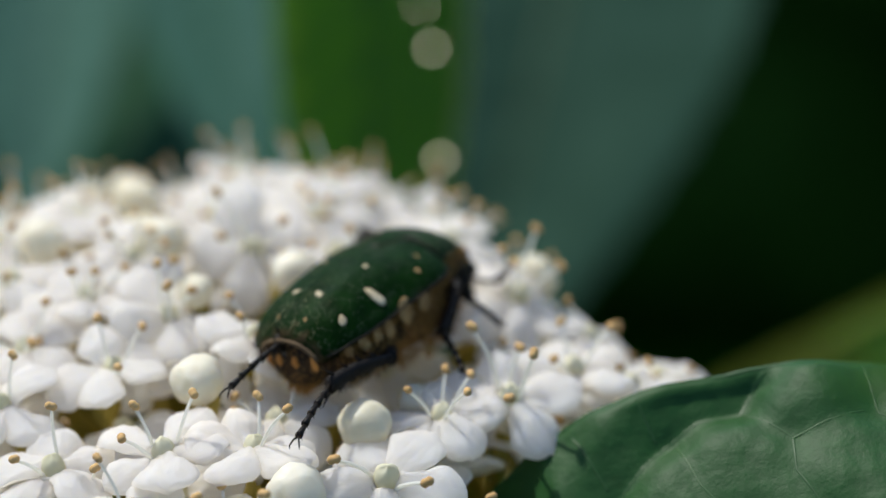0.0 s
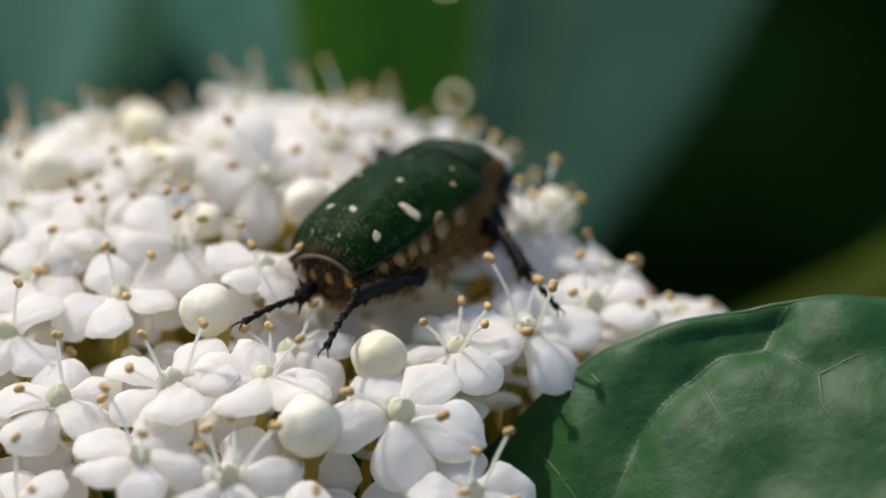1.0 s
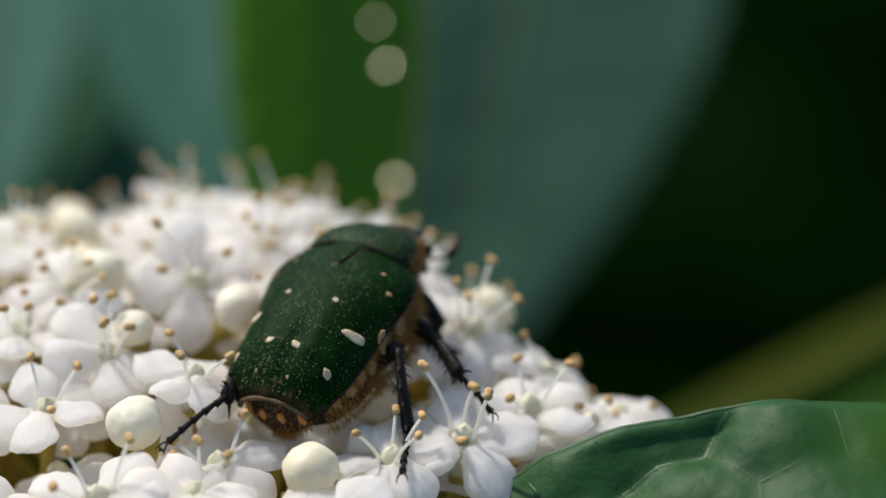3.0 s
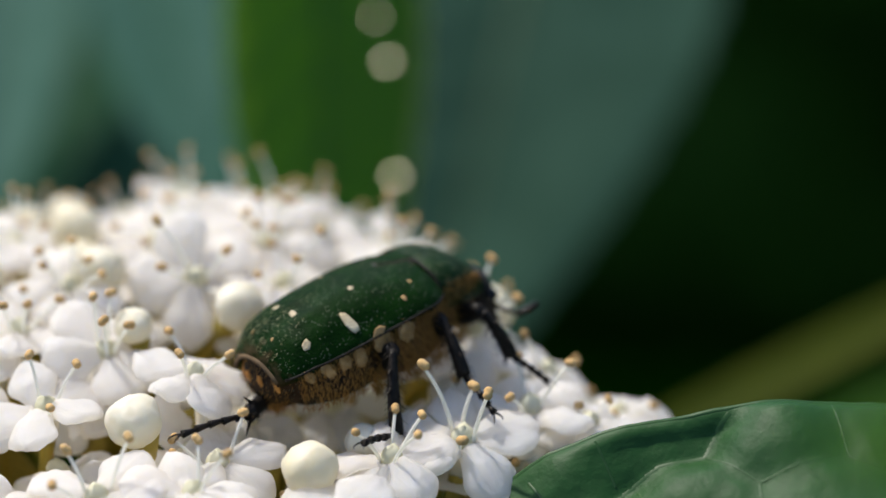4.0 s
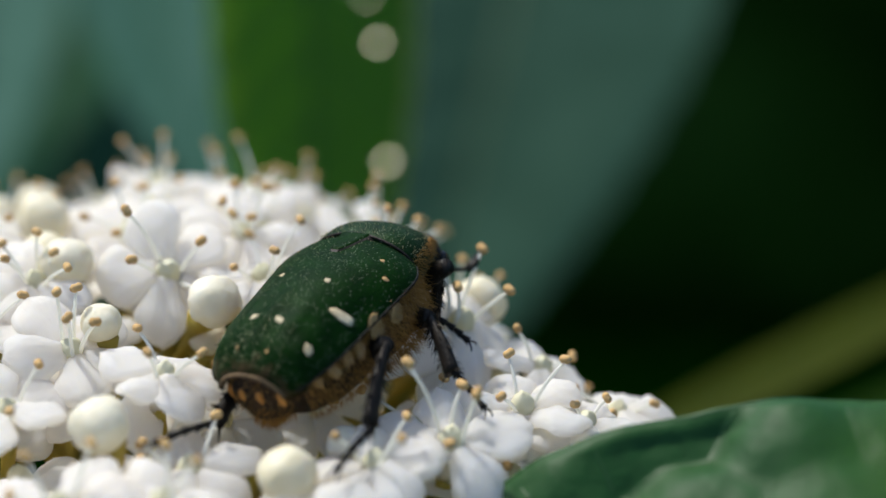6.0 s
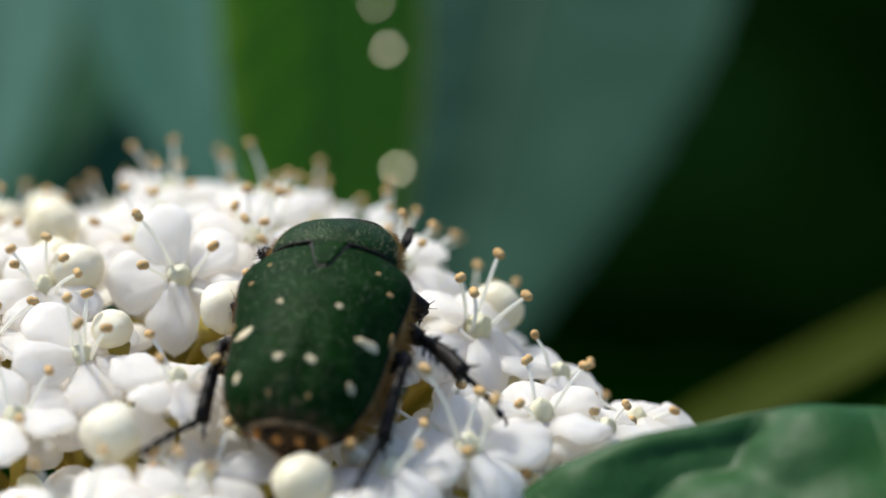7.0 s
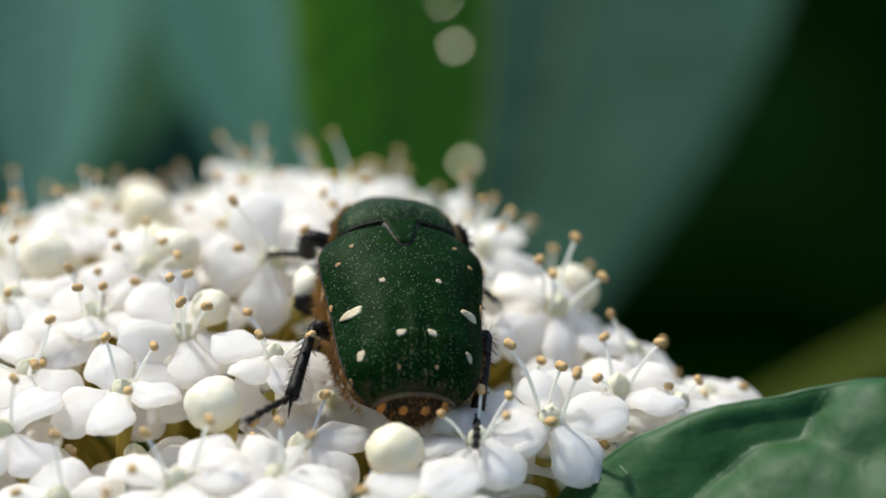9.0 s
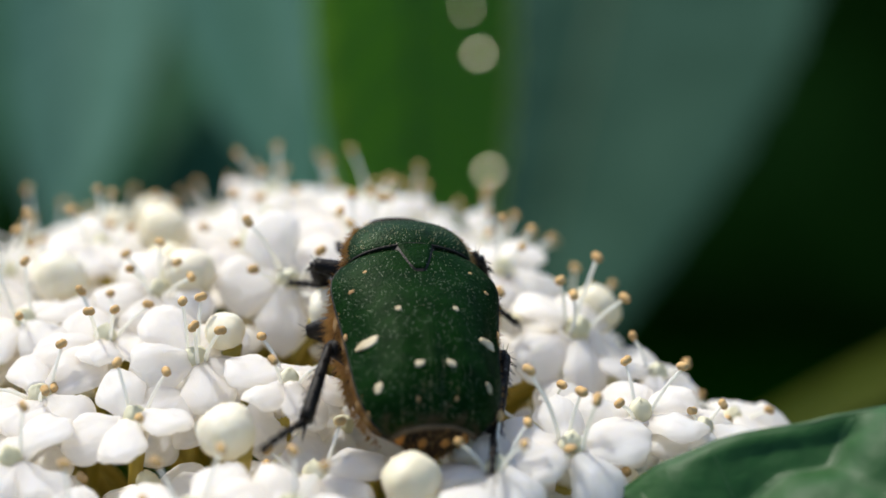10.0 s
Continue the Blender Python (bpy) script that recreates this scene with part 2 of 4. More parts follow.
def table(x, *pairs):
    """Smooth lookup in a short table of (x, value)."""
    if x <= pairs[0][0]:
        return pairs[0][1]
    for (x0, y0), (x1, y1) in zip(pairs, pairs[1:]):
        if x <= x1:
            return y0 + (y1 - y0) * (x - x0) / (x1 - x0)
    return pairs[-1][1]


# ---- flower cluster ----
CX, CY = -8.0, -10.0


def dome(x, y):
    """Height of the cluster's surface in millimetres, pressed down where the beetle sits."""
    dx, dy = x - CX, y - CY
    if dx > 0:
        dx *= 1 + 0.75 * smooth_step(0, 10, dy)
    r2 = dx * dx + dy * dy
    press = 1.6 * math.exp(-((x + 4.8) / 2.4) ** 2 - ((y + 18.8) / 2.4) ** 2) + 3.2 * math.exp(-(((x + 1.0) / 4.6) ** 2 + ((y + 13.6) / 4.2) ** 2) ** 1.5)
    return 3.4 - r2 / 130 - (r2 / 600) ** 4 * 6 - press - 0.24 * max(0, x - 2) * smooth_step(-5.5, -1.5, y - CY) - 1.0 * smooth_step(-5, 3, y) - 1.8 * smooth_step(5.2, 7.6, x) * smooth_step(-11.5, -8.5, y)


def dome_normal(x, y):
    e = 0.5
    return Vector((dome(x - e, y) - dome(x + e, y), dome(x, y - e) - dome(x, y + e), 2 * e)).normalized()


def petal_mesh(rng, size):
    """A thick, rounded, slightly reflexed petal along +y."""
    b, n, k = Build(), 16, 15
    lift, curl, cup, skew = rng.uniform(0.0, 0.22), rng.uniform(0.15, 0.75), rng.uniform(-0.42, 0.12), rng.uniform(-0.12, 0.12)
    wide, seed = rng.uniform(0.86, 1.12), rng.uniform(0, 90)
    rows = []
    for i in range(n):
        u = i / (n - 1)
        w = size * 0.47 * wide * (0.46 + 0.54 * smooth_step(0, 0.62, u)) * math.sqrt(max(0.0, 1 - max(0, (u - 0.5) / 0.5) ** 2.2))
        w = max(w, 0.02)
        rt, rl = [], []
        for j in range(k):
            v = -1 + 2 * j / (k - 1)
            x = v * w + skew * u * u * size
            y = 0.40 + u * size * (1 - 0.05 * v * v)
            z = 0.12 + lift * u * size - curl * (u ** 2.2) * size * 0.42 + cup * v * v * w * 0.7
            z += 0.24 * noise.noise(Vector((x * 0.9, y * 0.9, seed))) + 0.07 * noise.noise(Vector((x * 3, y * 1.8, seed))) + 0.05 * noise.noise(Vector((x * 6, y * 3, seed + 9)))
            th = 0.27 * math.sqrt(max(0, 1 - abs(v) ** 2.5)) * math.sqrt(max(0.02, 1 - 0.9 * u ** 5)) + 0.02
            rt.append((x, y, z + th))
            rl.append((x, y, z - th * 0.7))
        rows.append(rt + list(reversed(rl)))
    b.grid(rows, True, 0, True)
    me = b.done("petal", PETAL)
    me.flip_normals()
    return me


def stamen_mesh(rng, tall):
    b = Build()
    out, bend = rng.uniform(0.3, 1.6), rng.uniform(-0.7, 0.7)
    path = []
    for i in range(8):
        u = i / 7
        path.append((bend * u * u, 0.42 + out * u ** 1.3, 0.1 + tall * u - 0.25 * u ** 3))
    b.tube(path, [0.085 - 0.025 * i / 7 for i in range(8)], 7, 0)
    tip = Vector(path[-1])
    turn = Euler((rng.uniform(-0.7, 0.7), rng.uniform(-0.7, 0.7), rng.uniform(0, 3))).to_matrix()
    b.ball(tip + Vector((0, 0, 0.08)), (0.25, 0.19, 0.18), 8, 12, 1, turn, lambda p: p * (1 - 0.22 * math.exp(-(p.x / 0.2) ** 2)))
    return b.done("stamen", FILAMENT, ANTHER)


def throat_mesh():
    b = Build()
    rows = []
    for r, z in ((0.25, -1.3), (0.42, -0.6), (0.62, -0.05), (0.66, 0.18), (0.56, 0.22), (0.46, 0.02), (0.30, -0.1)):
        rows.append([(r * math.cos(a) * (1 + 0.05 * math.cos(5 * a)), r * math.sin(a) * (1 + 0.05 * math.cos(5 * a)), z) for a in (2 * math.pi * j / 20 for j in range(20))])
    b.grid(rows, True, 1, True)
    b.ball((0, 0, 0.25), (0.47, 0.47, 0.62), 7, 12, 0, None, lambda p: p * (1 + 0.10 * math.cos(3 * math.atan2(p.y, p.x)) * max(0, p.z)))
    return b.done("throat", THROAT, PETAL)


def pedicel_mesh(rng, long=9.0, thick=0.26):
    b = Build()
    bx, by = rng.uniform(-1, 1), rng.uniform(-1, 1)
    b.tube([(bx * math.sin(2.2 * i / 7), by * math.sin(2.2 * i / 7), -1.0 - long * i / 7) for i in range(8)], [thick * (1.15 - 0.2 * math.sin(math.pi * i / 7)) for i in range(8)], 8)
    return b.done("pedicel", PEDICEL)


def bud_mesh(rng, size):
    b = Build()

    def lobed(p):
        a = math.atan2(p.y, p.x)
        seam = abs(math.sin(2.5 * a)) ** 0.35
        return p * (1 + 0.09 * noise.noise(p * 1.5 + Vector((size * 31, 0, 0))) + 0.02 * noise.noise(p * 5 + Vector((0, size * 17, 0)))) * (0.93 + 0.07 * seam * smooth_step(1.0, 0.4, abs(p.z)) + 0.045 * (1 - abs(p.z) ** 3) * 0.2)
    b.ball((0, 0, 0), (size, size, size * rng.uniform(0.92, 1.04)), 18, 30, 0, None, lobed)
    return b.done("bud", CREAM)


def calyx_mesh(size):
    b, rows = Build(), []
    for r, z in ((0.12, -2.2), (0.30, -1.9), (0.55, -1.25), (0.62, -0.95), (0.50, -0.85)):
        rows.append([(size * r * math.cos(a) * (1 + (0.14 if z > -1.2 else 0) * math.cos(5 * a)), size * r * math.sin(a), size * z * 0.98) for a in (2 * math.pi * j / 20 for j in range(20))])
    b.grid(rows, True, 0, True)
    return b.done("calyx", PEDICEL)


rng = random.Random(7)
cluster = new("flower_cluster")
cluster.location = Vector((CX, CY, -45)) * MM
tagged(cluster, "domed cluster of small white blossoms and round buds", "flower")
CLUSTER_UP = Vector((CX, CY, -45))

THROAT_MESH = throat_mesh()
PETALS = [petal_mesh(rng, rng.uniform(2.15, 2.65)) for _ in range(34)]
STAMENS = [stamen_mesh(rng, rng.uniform(1.5, 2.8)) for _ in range(12)]
SHORT_STAMENS = [stamen_mesh(rng, rng.uniform(1.2, 1.9)) for _ in range(6)]
PEDICELS = [pedicel_mesh(rng) for _ in range(5)]
BUDS = [(bud_mesh(rng, s), calyx_mesh(s)) for s in (0.78, 0.98, 1.06, 1.14)]


rng = random.Random(11)


def stand(x, y, z, normal, spin):
    """Pose with z along normal, in the cluster's space."""
    q = Vector(normal).normalized().to_track_quat("Z", "Y").to_matrix().to_4x4()
    return Matrix.Translation((Vector((x, y, z)) - CLUSTER_UP) * MM) @ q @ Matrix.Rotation(spin, 4, "Z")


def floret(x, y, z, normal, spin, stamens=5, size=1.0, short=False):
    ob = part("floret", THROAT_MESH, cluster)
    ob.matrix_basis = stand(x, y, z, normal, spin) @ Matrix.Scale(size, 4)
    for i in range(5):
        p = part("petal", rng.choice(PETALS), ob)
        p.matrix_basis = pose(0, 0, rng.uniform(-0.12, 0.12) * MM, rng.uniform(-14, 16), rng.uniform(-16, 16), 72 * i + rng.uniform(-9, 9))
    for i in range(stamens):
        s = part("stamen", rng.choice(SHORT_STAMENS if short else STAMENS), ob)
        s.matrix_basis = pose(0, 0, 0, rng.uniform(-16, 16), rng.uniform(-8, 8), 360 * i / stamens + 36 + rng.uniform(-30, 30))
    p = part("pedicel", rng.choice(PEDICELS), ob)
    p.matrix_basis = pose(0, 0, 0, 0, 0, rng.uniform(0, 360))
    return ob


def bud(x, y, z, normal, kind):
    me, cal = BUDS[kind]
    ob = part("bud", me, cluster, "unopened cream-white flower bud")
    ob.matrix_basis = stand(x, y, z, normal, rng.uniform(0, 6))
    part("calyx", cal, ob)
    p = part("pedicel", rng.choice(PEDICELS), ob)
    p.matrix_basis = pose(0, 0, -0.6 * MM, 0, 0, rng.uniform(0, 360))
    return ob


# florets that stand out: x and y in millimetres, lean of the face in x and y
FLORETS = [(-8.1, -7.3, 0.05, -0.85), (-11.2, -13.1, 0.1, -0.3), (-13.0, -16.8, 0.0, -0.16), (-16.9, -14.6, -0.1, -0.25), (-14.9, -11.6, 0.1, 0.0),
           (-16.5, -2.8, 0.0, 0.05), (3.4, -9.0, 0.45, -0.2), (2.9, -17.7, 0.12, -0.05), (5.6, -14.9, 0.1, 0.05), (9.6, -11.2, 0.15, 0.05),
           (-1.9, -23.3, 0.05, -0.28), (-6.9, -22.4, 0.0, 0.0), (-11.2, -25.9, 0.0, -0.1), (-14.6, -22.4, -0.05, -0.02), (-10.4, -22.3, 0.0, 0.05),
           (-8.0, -26.3, 0.0, -0.15), (-6.3, -18.9, -0.1, 0.02), (-5.0, -0.6, 0.1, -0.15), (-13.2, -8.0, -0.1, -0.15), (-5.4, -3.9, 0.15, -0.3),
           (-5.4, 4.6, 0.1, 0.05), (-10.2, -2.4, -0.05, -0.1), (-17.2, -18.9, -0.1, -0.1), (-15.7, -27.0, -0.1, -0.1), (0.2, -19.4, 0.1, 0.05),
           (12.9, -9.4, 0.25, 0.1), (8.0, -14.6, 0.2, 0.05), (12.0, -13.2, 0.3, 0.05), (6.6, -9.8, 0.3, 0.05), (0.6, -4.4, 0.25, 0.0), (14.6, -11.6, 0.3, 0.05)]
LARGE = ((-8.1, -7.3), (2.9, -17.7), (-1.9, -23.3), (3.4, -9.0))
# buds: x, y, size from 0 to 3
BUD_SPOTS = [(-9.4, -18.7, 2), (-2.8, -20.5, 2), (-17.6, -6.5, 3), (-12.1, -7.4, 2), (-14.0, -1.3, 3), (-6.0, -10.4, 2), (-10.1, -12.4, 0),
             (4.4, -6.6, 2), (-5.2, -24.8, 3), (-0.8, -17.6, 0)]
taken = [(x, y, 1.9) for x, y, _, _ in FLORETS] + [(x, y, 0.9) for x, y, _ in BUD_SPOTS]
fill_florets, fill_buds = [], []
for tries in range(9000):
    a, r = rng.uniform(0, 2 * math.pi), 25 * math.sqrt(rng.random())
    x, y = CX + r * math.cos(a), CY + r * math.sin(a)
    small = rng.random() < 0.05 and y > -6
    rad = 1.1 if small else 1.8
    if x > 1.0 and y < -19.0 or x > 5.5 and y < -16.5 or ((x + 1.8) / 3.4) ** 2 + ((y + 14.2) / 4.0) ** 2 < 1:
        continue
    if all(math.hypot(x - u, y - v) > (rad + w) * 0.95 for u, v, w in taken):
        taken.append((x, y, rad))
        if small:
            fill_buds.append((x, y, rng.randrange(4)))
        else:
            n = dome_normal(x, y)
            fill_florets.append((x, y, n.x + rng.uniform(-0.25, 0.25), n.y * 0.3 + rng.uniform(-0.22, 0.16)))
for x, y, nx, ny in FLORETS + fill_florets:
    floret(x, y, dome(x, y) + rng.uniform(-0.35, 0.35), (nx, ny, 1), rng.uniform(0, 6.28), rng.choice((2, 3) if x > 4.5 else (2, 3, 4, 4) if y < -12 else (3, 4, 5)), 1.12 if (x, y) in LARGE else rng.uniform(0.92, 1.05), x > 4.5)
for i, (x, y, kind) in enumerate(BUD_SPOTS + fill_buds):
    n = dome_normal(x, y) + Vector((rng.uniform(-0.3, 0.3), rng.uniform(-0.3, 0.3), 0))
    bud(x, y, dome(x, y) + (0.75 if i < len(BUD_SPOTS) else rng.uniform(-0.2, 0.4)), n, kind)


# a lower tier that shows in the gaps
for i in range(90):
    a, r = i * 2.39996 + 0.5, 23.5 * math.sqrt((i + 0.5) / 90)
    x, y = CX + r * math.cos(a), CY + r * math.sin(a)
    n = dome_normal(x, y) + Vector((rng.uniform(-0.5, 0.5), rng.uniform(-0.5, 0.5), 0))
    if x > 0.5 and y < -18 or x > 5.5 and y < -15.5:
        continue
    if i % 9:
        floret(x, y, dome(x, y) - rng.uniform(2.0, 3.0), n, rng.uniform(0, 6.28), 2 if i % 2 else 0)
    else:
        bud(x, y, dome(x, y) - rng.uniform(1.3, 2.2), n, i % 4)


def branches():
    """Main stem and the rays that carry the pedicels."""
    b = Build()
    b.tube([(0.6 * math.sin(i), 0, -95 + 10 * i) for i in range(8)], [2.2] * 8, 14)
    part("stem", b.done("stem", STEM), cluster)
    for i in range(44):
        a, r = i * 2.39996, 23 * math.sqrt((i + 0.5) / 44)
        x, y = r * math.cos(a), r * math.sin(a)
        z = 45 + dome(CX + x, CY + y) - 7.5
        c = Build()
        c.tube([(x * u ** 1.6, y * u ** 1.6, 12 + (z - 12) * u) for u in (k / 9 for k in range(10))], [0.9 - 0.5 * k / 9 for k in range(10)], 8)
        part("branch", c.done("branch", PEDICEL), cluster)


branches()


# ---- leaves ----
def leaf_blade(name, label, base, tip, width, facing, mat, sag=0.0, fold=0.15, veins=8, thick=0.25, petiole=True, group="leaves of the shrub", edge=None):
    """An ovate leaf from base to tip (mm); its upper side faces along facing; sag bends it, fold lifts both halves."""
    base, tip = Vector(base), Vector(tip)
    ax = tip - base
    long = ax.length
    ax.normalize()
    up = Vector(facing)
    up = (up - ax * up.dot(ax)).normalized()
    side = ax.cross(up)
    holder = new(name)
    holder.location = base * MM
    tagged(holder, label, "leaf", group)
    n, k = 60, 36

    def point(u, v, lift=0.0):
        w = width / 2 * (math.sin(math.pi * u ** 0.8) ** 0.75 * (1 - 0.25 * u) + 0.004)
        w *= 1 + 0.015 * math.sin(u * 90)
        z = -sag * long * u * u + fold * abs(v) * w
        ph = (u * (veins + 2) - abs(v) * 1.6) % 1.0
        z += 0.012 * width * (abs(math.sin(math.pi * ph)) ** 0.5 - 0.7) * (1 - abs(v) ** 3) * min(1, abs(v) * 6)
        z += 0.02 * width * noise.noise(Vector((u * 3, v * 1.5, long * 0.37)))
        return ax * (u * long) + side * (v * w) + up * (z + lift)
    b = Build()
    b.grid([[point(i / n, -1 + 2 * j / k) for j in range(k + 1)] for i in range(n + 1)])
    b.grid([[point(i / n, 1 - 2 * j / k, -thick) for j in range(k + 1)] for i in range(n + 1)])
    part("blade", b.done("blade", mat), holder)
    c = Build()
    c.tube([point(u, 0, 0.1) for u in (i / 30 for i in range(31))], [0.02 * width * (1 - 0.8 * i / 30) * 0.6 for i in range(31)], 8)
    part("midrib", c.done("midrib", VEIN), holder)
    if edge:
        c = Build()
        c.tube([point(u, -1.0, 0.05) for u in (i / 50 for i in range(51))], [0.3] * 51, 6)
        part("margin", c.done("margin", edge), holder, "translucent leaf margin with backlight put into its pale colour")
    if petiole:
        c = Build()
        c.tube([-ax * (long * 0.22 * i / 6) - up * (0.03 * long * (i / 6) ** 2) for i in range(7)], [0.014 * width + 0.3] * 7, 8)
        part("petiole", c.done("petiole", STEM), holder)
    return holder


leaf_blade("shrub_leaf", "long backlit bright green leaf behind the blossoms", (-4.95, 58.0, 8.2), (-4.35, 36.0, -32.5), 15.0, (0.05, -1, 0.3), LEAF_LIGHT, fold=0.06, edge=EDGE)
leaf_blade("shrub_leaf", "large bluish green leaf hanging in shade", (-37, 178, -14), (-33, 88, -62), 46, (0.15, -1, 0.9), LEAF_GREY)
leaf_blade("shrub_leaf", "large bluish green leaf hanging in shade", (-72, 172, -8), (-60, 82, -64), 44, (0.2, -1, 0.9), LEAF_GREY)
leaf_blade("shrub_leaf", "slim bluish green leaf with sky sheen put into its paler colour", (-30.6, 135.0, -21.1), (-15.8, 95.0, -47.7), 16, (0.1, -0.7, 1), LEAF_PALE)
leaf_blade("shrub_leaf", "slim bluish green leaf with sky sheen put into its paler colour", (-40.4, 135.0, -21.2), (-41.2, 95.0, -48.3), 18.5, (0.1, -0.7, 1), LEAF_PALE)
leaf_blade("shrub_leaf", "broad bluish green leaf with a rounded edge, shade put into its colour", (25, 182, -16), (1, 92, -68), 51, (-0.1, -1, 0.9), LEAF_SHADE)
leaf_blade("shrub_leaf", "slim yellow-green leaf catching light behind the cluster", (9, 25.5, -30.0), (62, 54, -18.5), 4.2, (0.1, -0.35, 1), LEAF_YELLOW)


leaf_blade("shrub_leaf", "pale green leaf tip close to the lens", (29.6, -49, 20.8), (7.5, -55.6, 26.0), 9, (0, -0.3, 1), LEAF_LIGHT)


def near_leaf():
    """The big leaf beside the cluster: its margin climbs beside the florets, the blade leans to the viewer."""
    holder = new("shrub_leaf")
    holder.location = Vector((20, -24, -4)) * MM
    o = Vector((20, -24, -4))
    tagged(holder, "glossy dark green leaf with sunken veins beside the blossoms", "leaf", "leaves of the shrub")
    n, k = 260, 110

    def crest(s):
        x = -5.5 + 53 * s
        return Vector((x, -19.5 + 0.04 * x, table(x, (-5.5, -14.5), (-2.5, -9.0), (-0.2, -5.0), (1.6, -1.9), (3.9, 0.9), (6.1, 2.5), (8.0, 3.4), (10.1, 4.0), (12.2, 4.4), (14.3, 4.55), (16.8, 4.6), (30, 3.0), (48, -3.0))))

    # veins as (distance along the margin, distance from it)
    main = ((0.5, 11.5), (2.0, 8.8), (4.2, 6.0), (5.7, 4.0), (6.8, 3.2), (7.8, 2.5), (9.5, 1.75), (11.2, 1.7), (12.1, 0.7), (12.8, 0.15))
    side_veins = (((11.2, 1.7), (12.4, 3.9), (11.9, 5.5), (12.5, 9.0)), ((7.7, 0.3), (7.8, 2.4)), ((5.1, 0.7), (5.6, 3.8)), ((8.4, 2.6), (8.5, 5.0), (9.4, 8.0)),
                  ((16.5, 0.4), (15.9, 3.3), (16.8, 4.2), (19, 8)), ((12.4, 3.9), (15.9, 3.0)), ((2.6, 1.5), (3.4, 6.5)), ((21, 0.5), (20.4, 4), (22, 9)))

    def nearest(line, x, d):
        """Distance to a vein, and on which side the point lies."""
        best, side = 99.0, 1
        for (ax, ay), (bx, by) in zip(line, line[1:]):
            ex, ey = bx - ax, by - ay
            u = min(1, max(0, ((x - ax) * ex + (d - ay) * ey) / (ex * ex + ey * ey)))
            qx, qy = x - ax - u * ex, d - ay - u * ey
            r = math.hypot(qx, qy)
            if r < best:
                best, side = r, 1 if ex * qy - ey * qx > 0 else -1
        return best, side

    def point(s, v, lift=0.0):
        c = crest(s)
        d = 34 * v
        x = -5.5 + 53 * s
        p = c + Vector((0.28 * d, -0.86 * d, -0.20 * d - 0.012 * d * d))
        h = 0.3 * (1 - math.exp(-d / 0.5)) - 0.3
        r, side = nearest(main, x, d)
        reach = min(1.0, d / 0.8)
        # the rolled margin drops to the main vein; beyond it the blade swells between its veins
        s_vein = r * side
        fade = smooth_step(15.0, 10.0, x)
        h -= 1.0 * smooth_step(-2.6, 0.2, s_vein) * reach * fade + 0.10 * math.exp(-(r / 0.3) ** 2) * reach
        h += 0.35 * smooth_step(0, 1.4, s_vein) * reach
        for line in side_veins:
            q = nearest(line, x, d)[0]
            h -= 0.18 * math.exp(-(q / 0.8) ** 2) * reach
        h += 0.30 * noise.noise(Vector((p.x * 0.33, p.y * 0.33, 3))) + 0.06 * noise.noise(Vector((p.x * 0.8, p.y * 0.8, 8))) + 0.025 * noise.noise(Vector((p.x * 2.2, p.y * 2.2, 5)))
        return p + Vector((-0.15, -0.35, 1)).normalized() * (h + lift) - o
    b = Build()
    b.grid([[point(i / n, (j / k) ** 1.3) for j in range(k + 1)] for i in range(n + 1)])
    b.grid([[point(i / n, (1 - j / k) ** 1.3, -0.22) for j in range(k + 1)] for i in range(n + 1)])
    rim = [point(i / n, 0, -0.1) for i in range(n + 1)]
    me = b.done("blade", LEAF)
    me.flip_normals()
    part("blade", me, holder)
    c = Build()
    c.tube(rim, [0.14] * (n + 1), 8)
    part("margin", c.done("margin", VEIN), holder, "pale leaf margin")
    for line in (main, *side_veins):
        half, rows = (0.10 if line is main else 0.05), []
        for (ax, ay), (bx, by) in zip(line, line[1:]):
            ex, ey = Vector((bx - ax, by - ay)).normalized()
            for i in range(7):
                x, d = ax + (bx - ax) * i / 7, ay + (by - ay) * i / 7
                rows.append([point((x - ey * q + 5.5) / 53, max(0.0, d + ex * q) / 34, lift) for q, lift in ((-half, 0.0), (0.0, 0.035), (half, 0.0))])
        c = Build()
        c.grid(rows)
        part("vein", c.done("vein", VEIN), holder, "flat pale green vein")
    return holder


near_leaf()


def beads():
    """Small wet beads on the backlit leaf's edge, each nearly flat top tilted to glint at the camera."""
    # halfway between sun and camera, so the bead's shape makes the glint
    lean = Vector((-0.304, -0.332, 0.893)).to_track_quat("Z", "Y").to_matrix()
    for x, y, z, r in ((0.24, 40.50, -14.27, 0.37), (-0.30, 45.00, -7.86, 0.35), (-1.09, 49.00, -6.25, 0.26)):
        b = Build()
        b.ball((0, 0, 0), (r, r, r), 16, 24, 0, lean, lambda p: Vector((p.x, p.y, p.z * (0.08 if p.z > 0 else 0.8))))
        ob = new("bead", b.done("bead", DROP))
        ob.location = Vector((x, y, z)) * MM
        tagged(ob, "small wet bead glinting on the edge of a leaf", "bead", "beads on the leaf")


beads()


def ground():
    b = Build()
    n = 40
    b.grid([[(x, y, -320 + 14 * noise.noise(Vector((x, y, 0)) * 0.011)) for x in (-600000 if j == 0 else 600000 if j == n else -900 + 1800 * j / n for j in range(n + 1))] for y in (-600000 if i == 0 else 600000 if i == n else -900 + 1800 * i / n for i in range(n + 1))])
    ob = new("ground", b.done("ground", SOIL))
    tagged(ob, "ground with the shade of the shrub put into its dark colour", "ground", kind="structure")


ground()


